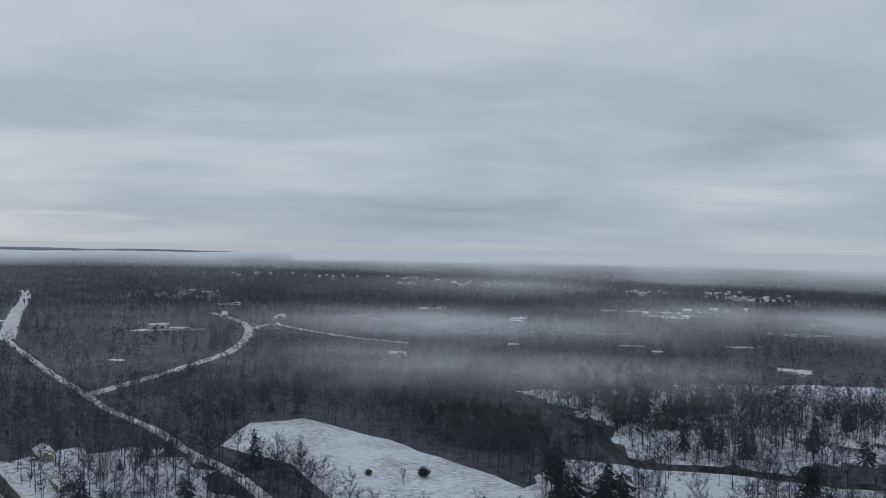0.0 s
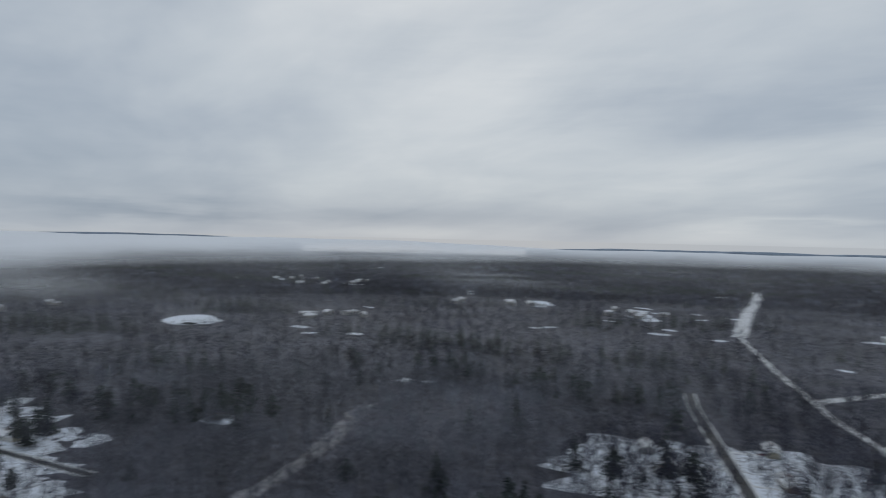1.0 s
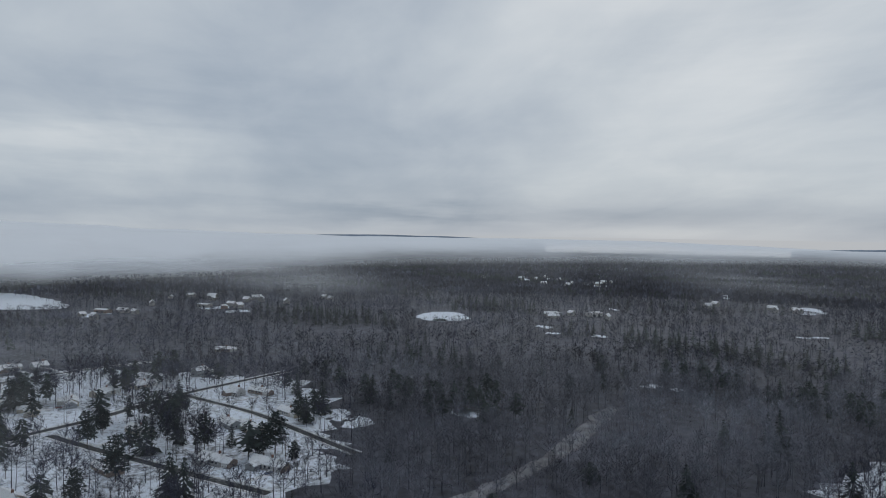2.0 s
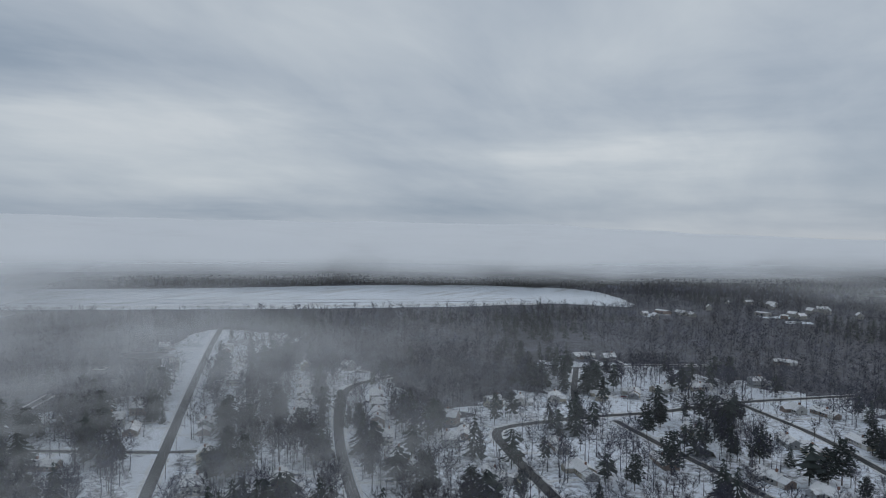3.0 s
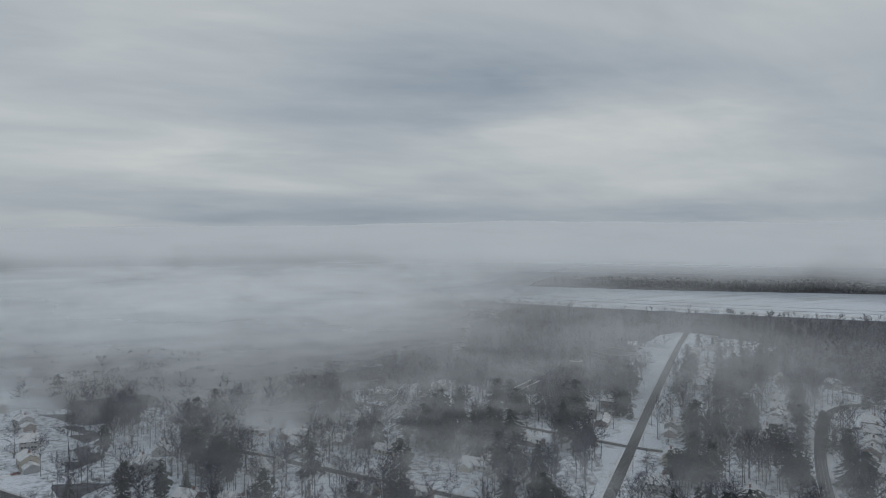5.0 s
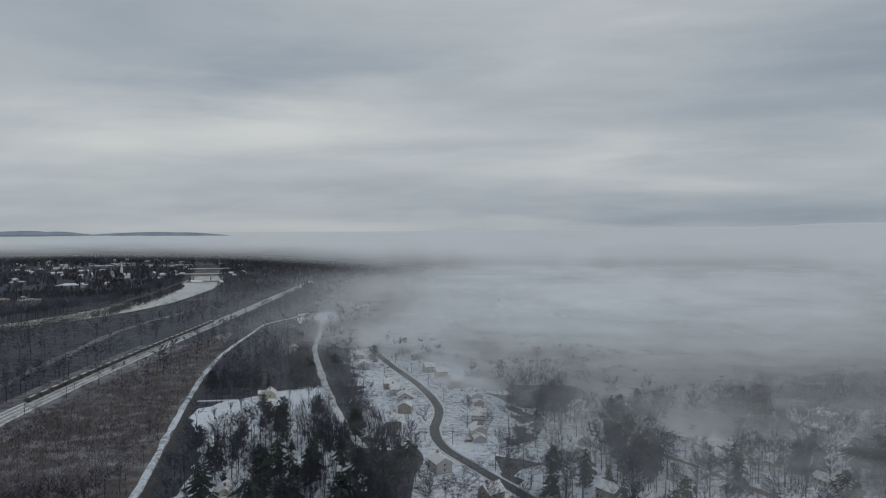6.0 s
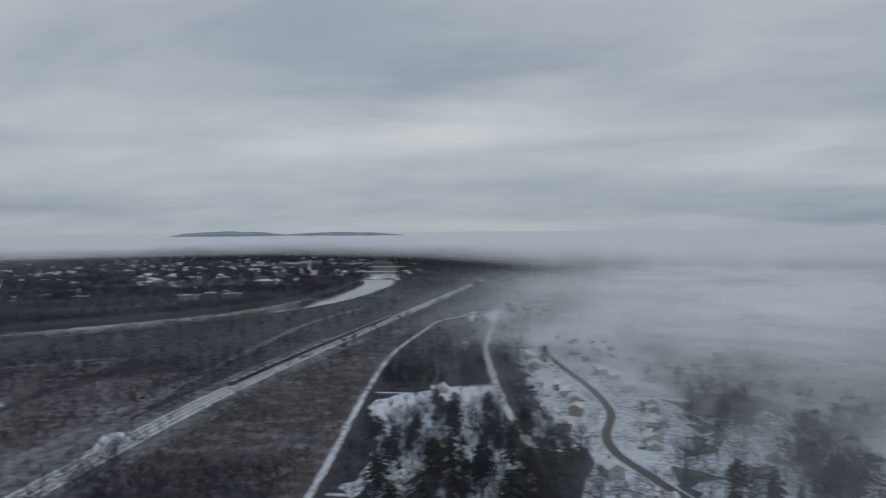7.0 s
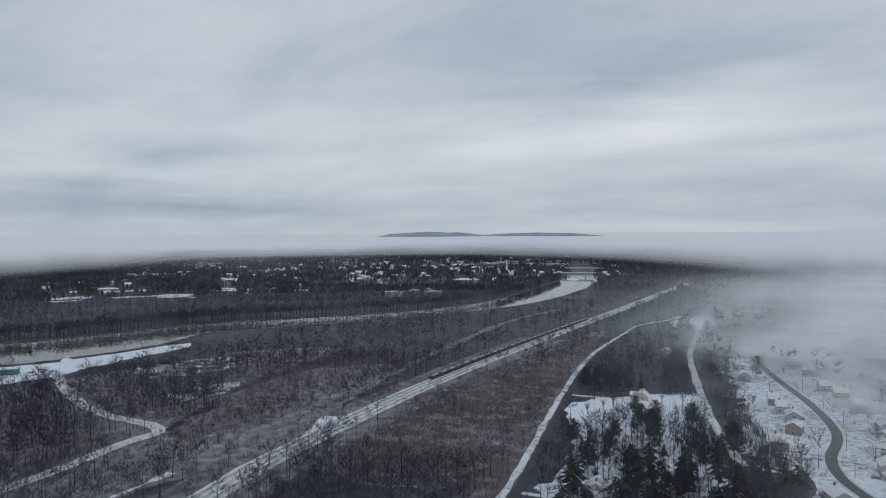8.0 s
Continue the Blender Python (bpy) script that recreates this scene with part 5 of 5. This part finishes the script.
shed("boat_shed", 20, 9, 5.0, TEAL, "teal metal boat shed on the snowy river shore", "shed").matrix_basis = pose(667, -253, 0.2, 0, 0, 55)
b = bmesh.new()
bmesh.ops.create_icosphere(b, subdivisions=3, radius=5.5)
bmesh.ops.delete(b, geom=[v for v in b.verts if v.co.z < -0.4], context="VERTS")
for v in b.verts:
    v.co.z *= 0.8
dome = tagged(new("storage_dome"), "white rounded storage dome under snow by the river", "dome")
part("shell", b, ROOFSNOW, dome)
part("doorway", box(-1.4, 1.4, -5.7, -4.9, 0, 2.4, 0.1), PANE, dome)
dome.matrix_basis = pose(684, -312, 0.2, 0, 0, 60)
for x, y, t in ((655, -268, 20), (650, -276, 70), (646, -282, 35)):
    copy_thing(car, pose(x, y, 0.3, 0, 0, t))

shed_far = shed("outbuilding", 26, 14, 6.0, TOWNWALL, "distant low building with a snowy roof", "building", "distant buildings")
shed_far.matrix_basis = pose(-395, 985, 0.2, 0, 0, 20)
OUT = [(570, 2000), (530, 1985), (800, 1850), (760, 1820), (820, 1815), (-30, 2380), (20, 2360), (-690, 2330), (-660, 2310), (-370, 2530), (-993, 463), (-971, 514),
       (-1005, 915), (-735, 905), (-1150, -30), (-1105, -195), (-1170, -60), (-1600, 860), (420, 1320), (560, 1390), (-1500, -840), (-1420, -910), (-1380, -960), (-1690, -460)]
for x, y in OUT:
    copy_thing(shed_far, Matrix.LocRotScale((x, y, 0.2), Euler((0, 0, pick.uniform(0, 3.1))), (pick.uniform(0.6, 1.0),) * 3))


def make_block(w, d, h, label):
    s = tagged(new("town_building"), label, "building", "town buildings")
    b = box(-w / 2, w / 2, -d / 2, d / 2, 0, h)
    part("wall", b, TOWNWALL, s)
    b = box(-w / 2 - 0.2, w / 2 + 0.2, -d / 2 - 0.2, d / 2 + 0.2, h, h + 0.7)
    block(b, -w * 0.2, w * 0.1, -d * 0.2, d * 0.2, h + 0.7, h + 2.2)
    part("roof", b, ROOFSNOW, s, "flat snow-covered roof")
    for z in np.arange(1.2, h - 1.5, 3.4):
        part("window_band", box(-w * 0.45, w * 0.45, -d / 2 - 0.06, -d / 2, z, z + 1.5), PANE, s)
    return s


BLOCKS = [make_block(34, 18, 9, "flat-roofed town building with snowy roof"), make_block(22, 16, 13, "tall town block with snowy roof"), shed("town_house", 13, 10, 6.5, TOWNWALL, "town house with snowy gable roof", "house", "town buildings")]
placed = set()


def build(k, x, y, s, turn):
    m = Matrix.LocRotScale((x, y, 0.2), Euler((0, 0, turn)), (s, s, s))
    if k in placed:
        copy_thing(BLOCKS[k], m)
    else:
        placed.add(k)
        BLOCKS[k].matrix_basis = m


build(1, 857, -1035, 0.9, 0.6)
build(0, 830, -1060, 1.0, 0.6)
build(0, 885, -1010, 1.0, 0.6)
rt = random.Random(21)
made = 0
while made < 180:
    t, r = radians(rt.uniform(206, 243)), rt.triangular(1450, 4300, 2300)
    x, y = -math.sin(t) * r, math.cos(t) * r
    if inside(np.array([[x, y]]), RIVER_FAR + RIVER_NEAR)[0] or (x < 900 and y > -1500) or near_line(np.array([[x, y]]), RIVER_NEAR[1:7], 60)[0]:
        continue
    if wave(np.array([[x, y]]), 420, 33)[0] < -0.1:
        continue
    build(rt.choice((0, 2, 2, 2, 1)), x, y, rt.uniform(0.5, 0.85) * (1.0 if r < 2600 else 1.3), rt.uniform(0, 3.1))
    made += 1

# far roofs among the trees
vs, fs, mats = [], [], []
BOX = np.array([(-1, -1, 0), (1, -1, 0), (1, 1, 0), (-1, 1, 0), (-1, -1, 1), (1, -1, 1), (1, 1, 1), (-1, 1, 1), (-1, 0, 1.6), (1, 0, 1.6), (-1.1, -1.15, 0.95), (1.1, -1.15, 0.95), (1.1, 0, 1.7), (-1.1, 0, 1.7), (1.1, 1.15, 0.95), (-1.1, 1.15, 0.95)], float)
TRIS = [(0, 1, 5), (0, 5, 4), (1, 2, 6), (1, 6, 5), (2, 3, 7), (2, 7, 6), (3, 0, 4), (3, 4, 7), (4, 8, 7), (5, 6, 9), (10, 11, 12), (10, 12, 13), (13, 12, 14), (13, 14, 15)]
for k, (x, y) in enumerate(FAR_HOUSES):
    grow = 1.0 + math.hypot(x, y) / 9000
    half = np.array([far_pick.uniform(3.5, 7.5), far_pick.uniform(3, 4.2), far_pick.uniform(3.5, 5.5)]) * grow
    t = far_pick.uniform(0, math.pi)
    v = BOX * half
    vs.append(np.stack([x + v[:, 0] * math.cos(t) - v[:, 1] * math.sin(t), y + v[:, 0] * math.sin(t) + v[:, 1] * math.cos(t), v[:, 2] + 0.1], 1))
    fs.append(np.array(TRIS) + 16 * k)
    mats += [0] * 10 + [1] * 4
roofs = tagged(raw_mesh("distant_houses", np.concatenate(vs), np.concatenate(fs), plain("distant_siding", (0.30, 0.29, 0.28), 0.8, 0.5, 0.02)), "distant houses with snowy gable roofs among trees", "houses", "", "stuff")
roofs.data.materials.append(ROOFSNOW)
roofs.data.polygons.foreach_set("material_index", mats)

church = tagged(new("church"), "white church with a tall pointed steeple", "church")
part("nave", gable(22, 12, 8, 5), TRIM, church)
part("roof", roof_slab(22, 12, 8, 5), ROOFSNOW, church, "snow-covered nave roof")
part("tower", box(10.5, 16.5, -3, 3, 0, 24, 0.1), TRIM, church, "square white bell tower")
part("spire", tube(bmesh.new(), (13.5, 0, 24), (13.5, 0, 46), 3.2, 0.1, 8), TRIM, church, "pointed white spire")
church.matrix_basis = pose(1064, -1722, 0.2, 0, 0, 30)


def make_bridge(span, label):
    br = tagged(new("road_bridge"), label, "bridge", "river bridges")
    part("deck", box(-span / 2, span / 2, -5, 5, 9.0, 10.4), GALV, br, "pale bridge deck")
    for s in (-5, 5):
        part("parapet", box(-span / 2, span / 2, s - 0.25, s + 0.25, 10.4, 12.2), TRIM, br, "pale painted parapet")
    for k in range(4):
        x = -span / 2 + span * (k + 0.1) / 3.2
        part("pier", box(x - 1.5, x + 1.5, -5, 5, -0.5, 9.0, 0.2), CONCRETE, br, "concrete pier standing in the river")
    b = bmesh.new()
    for k in range(16):
        x = -span / 2 + span * k / 16
        tube(b, (x, 4, 10), (x + span / 32, 4, 6.5), 0.3, 0.3, 4)
        tube(b, (x + span / 32, 4, 6.5), (x + span / 16, 4, 10), 0.3, 0.3, 4)
    part("truss", b, STEEL, br, "steel truss under the deck")
    return br


bridge = make_bridge(135, "pale steel road bridge on concrete piers over the river")
bridge.matrix_basis = pose(868, -1745, 0.0, 0, 0, 24)
copy_thing(bridge, pose(965, -2000, 0.0, 0, 0, 24))


# ---- fog ----
def fog_material(name, through_share, colour, calm, least):
    m = bpy.data.materials.new(name)
    m.use_nodes = True
    a = nodes_of(m.node_tree)
    place = a("ShaderNodeNewGeometry").outputs["Position"]
    body = a("ShaderNodeAttribute")
    body.attribute_name = "body"
    spot = a("ShaderNodeSeparateXYZ", {0: place})
    away = calc(a, "SQRT", calc(a, "ADD", calc(a, "MULTIPLY", spot.outputs[0], spot.outputs[0]), calc(a, "MULTIPLY", spot.outputs[1], spot.outputs[1])))
    # near at hand the wisps have the size of houses; far out they drift in long rolls
    v1 = a("ShaderNodeMapping", {0: place, "Rotation": (0, 0, radians(-30)), "Scale": (0.85, 1.1, 2.6)}).outputs[0]
    n1 = a("ShaderNodeTexNoise", {"Vector": v1, "Scale": 0.0085, "Detail": 4.0, "Roughness": 0.5, "Distortion": 0.2}).outputs[0]
    roll = a("ShaderNodeCombineXYZ", {0: calc(a, "DIVIDE", spot.outputs[0], away), 1: calc(a, "DIVIDE", spot.outputs[1], away), 2: calc(a, "ADD", calc(a, "DIVIDE", 420.0, away), calc(a, "MULTIPLY", spot.outputs[2], 0.004))}).outputs[0]
    n2 = a("ShaderNodeTexNoise", {"Vector": roll, "Scale": 6.0, "Detail": 4.0, "Roughness": 0.46, "Distortion": 0.4}).outputs[0]
    even = calc(a, "DIVIDE", calc(a, "SUBTRACT", away, 250.0), 500.0, clamp=True)
    n1 = calc(a, "ADD", calc(a, "MULTIPLY", n1, calc(a, "SUBTRACT", 1.0, calc(a, "MULTIPLY", even, 0.85))), calc(a, "MULTIPLY", n2, calc(a, "MULTIPLY", even, 0.85)))
    wisp = ramp(a, n1, (0.36, least), (0.62, 1.0))
    calmer = calc(a, "MULTIPLY", even, calm)
    wisp = calc(a, "ADD", calc(a, "MULTIPLY", wisp, calc(a, "SUBTRACT", 1.0, calmer)), calc(a, "MULTIPLY", calmer, 0.7))
    thick = calc(a, "MULTIPLY", body.outputs["Fac"], calc(a, "MULTIPLY", wisp, 1.7))
    fac = calc(a, "SUBTRACT", 1.0, calc(a, "POWER", 2.718, calc(a, "MULTIPLY", thick, -1.0)), clamp=True)
    glow = a("ShaderNodeMixShader", {0: through_share, 1: a("ShaderNodeBsdfDiffuse", {0: colour}).outputs[0], 2: a("ShaderNodeBsdfTranslucent", {0: colour}).outputs[0]})
    mix = a("ShaderNodeMixShader", {0: fac, 1: a("ShaderNodeBsdfTransparent").outputs[0], 2: glow.outputs[0]})
    a("ShaderNodeOutputMaterial", {0: mix.outputs[0]})
    return m


FOG, FOG_TOP = fog_material("drifting_fog", 0.20, (0.93, 0.955, 0.985, 1), 0.30, 0.10), fog_material("dense_fog", 0.10, (0.84, 0.865, 0.90, 1), 0.35, 0.34)
# banks: middle x, y; reach across and along the line from the origin; thickness
BANKS = [(-200, -1450, 380, 400, 2.4), (-60, -920, 190, 200, 1.6), (40, -730, 130, 110, 1.1), (-330, -800, 200, 140, 0.22), (150, -1250, 150, 380, 1.1), (-112, -577, 130, 90, 0.45), (-24, -700, 160, 100, 0.8),
         (-139, -660, 130, 70, 0.18), (-140, -400, 170, 110, 0.15), (-60, -290, 120, 80, 0.14), (-300, -330, 160, 120, 0.13), (-331, -570, 120, 70, 0.08), (-443, -654, 150, 90, 0.22)]
BANKS_B = [(-1480, -1010, 900, 190, 1.1), (-900, -1500, 420, 160, 1.0), (-1850, -350, 380, 180, 0.4), (-1396, 127, 160, 120, 0.30), (-1120, 1111, 110, 60, 0.25), (130, 610, 130, 45, 0.34), (260, 1900, 260, 300, 0.24),
           (600, 1050, 220, 160, 0.42), (100, 930, 180, 100, 0.45), (794, 2300, 300, 200, 0.25), (3200, -1300, 700, 700, 0.5), (-20, -490, 110, 70, 0.35), (-200, -230, 120, 80, 0.16), (-500, -330, 150, 80, 0.07), (-445, -448, 130, 70, 0.10), (-580, -120, 130, 60, 0.05)]


def fog_body(x, y):
    out = np.zeros_like(x)
    for cx, cy, across, deep, thick in BANKS + BANKS_B:
        r0 = math.hypot(cx, cy)
        d = (x * cx + y * cy) / r0 - r0
        s = (-x * cy + y * cx) / r0
        out += thick * np.exp(-(d / deep) ** 2 - (s / across) ** 2)
    return out


step, n = 90.0, 54
ax = np.arange(-n, n + 1) * step
gx, gy = (c.ravel() for c in np.meshgrid(ax, ax))
away = np.hypot(gx, gy)
side = (np.degrees(np.arctan2(-gx, gy)) + 60) % 360 - 60
rise = np.interp(side, (-60, -32, 0, 15, 45, 65, 85, 98, 107, 150, 190, 203, 215, 235, 243, 250, 300), (2000, 2000, 2400, 2900, 3100, 2600, 2000, 1800, 1480, 1440, 1600, 2500, 3000, 2900, 2200, 1900, 2000))
k = 2 * n + 1
q = (np.arange(k - 1)[:, None] * k + np.arange(k - 1)[None]).ravel()
quads = np.concatenate([np.stack([q, q + 1, q + k + 1], 1), np.stack([q, q + k + 1, q + k], 1)])


def fog_sheet(name, z, body, mat, label):
    tri = quads[(away[quads].max(1) < 4950) & (body[quads].max(1) > 0.004)]
    ob = raw_mesh(name, np.stack([gx, gy, z], 1), tri, mat)
    ob.data.polygons.foreach_set("use_smooth", [True] * len(tri))
    ob.data.attributes.new("body", "FLOAT", "POINT").data.foreach_set("value", body.astype(np.float32))
    tagged(ob, label, "fog", "", "stuff")


for i, (z, share) in enumerate(((13.0, 0.8), (20.0, 0.85), (28.0, 0.85), (40.0, 0.6))):
    body = fog_body(gx + 50 * i, gy + 30 * i) * share
    body += 0.22 * np.clip((away / (120 - z) - rise / 100) / 14, 0, 1) + 0.016 * np.clip((away - 150) / 700, 0, 1) * np.interp(side, (165, 195, 300), (1, 0.3, 0.5)) + 0.04 * np.clip((away - 1300) / 1500, 0, 1) * np.interp(side, (190, 203, 245, 255), (1, 0.1, 0.1, 1))
    fog_sheet("fog_layer", z + 0.0 * gx, body, FOG, "thin drifting layer of pale morning fog")
part_way = np.clip((away - rise) / (4950 - rise), 0, 1)
run = np.interp(side, (-60, 0, 30, 70, 90, 110, 175, 200, 215, 235, 300), (1500, 1700, 2300, 2000, 1100, 420, 700, 1500, 1300, 1000, 1300))
crest = np.interp(side, (-60, -20, 0, 12, 18, 44, 52, 58, 84, 98, 110, 150, 172, 188, 196, 202, 224, 230, 300), (112, 112, 102, 92, 66, 66, 88, 103, 108, 135, 178, 178, 140, 122, 108, 98, 98, 112, 114))
foot = np.interp(side, (80, 100, 155, 175), (34, 16, 16, 34))
height = foot + (crest - foot) * part_way ** np.interp(side, (95, 106, 160, 178), (0.8, 0.75, 0.75, 0.8))
# long rolls on the upper side of the bank
swell = np.array([noise.fractal((math.sin(radians(a)) * 9, math.cos(radians(a)) * 9, 5200.0 / max(r, 300.0)), 1.0, 2.0, 3) for a, r in zip(side, away)])
height = height + swell * np.clip((away - rise) / 900, 0, 1) * np.interp(side, (60, 100, 170, 200), (5, 14, 12, 4))
fog_sheet("fog_bank", height, 3.0 * np.clip((away - rise + np.interp(side, (95, 107, 160, 178), (250, 40, 40, 250))) / run, 0, 1) ** 1.5, FOG_TOP, "dense pale fog bank reaching to the horizon")
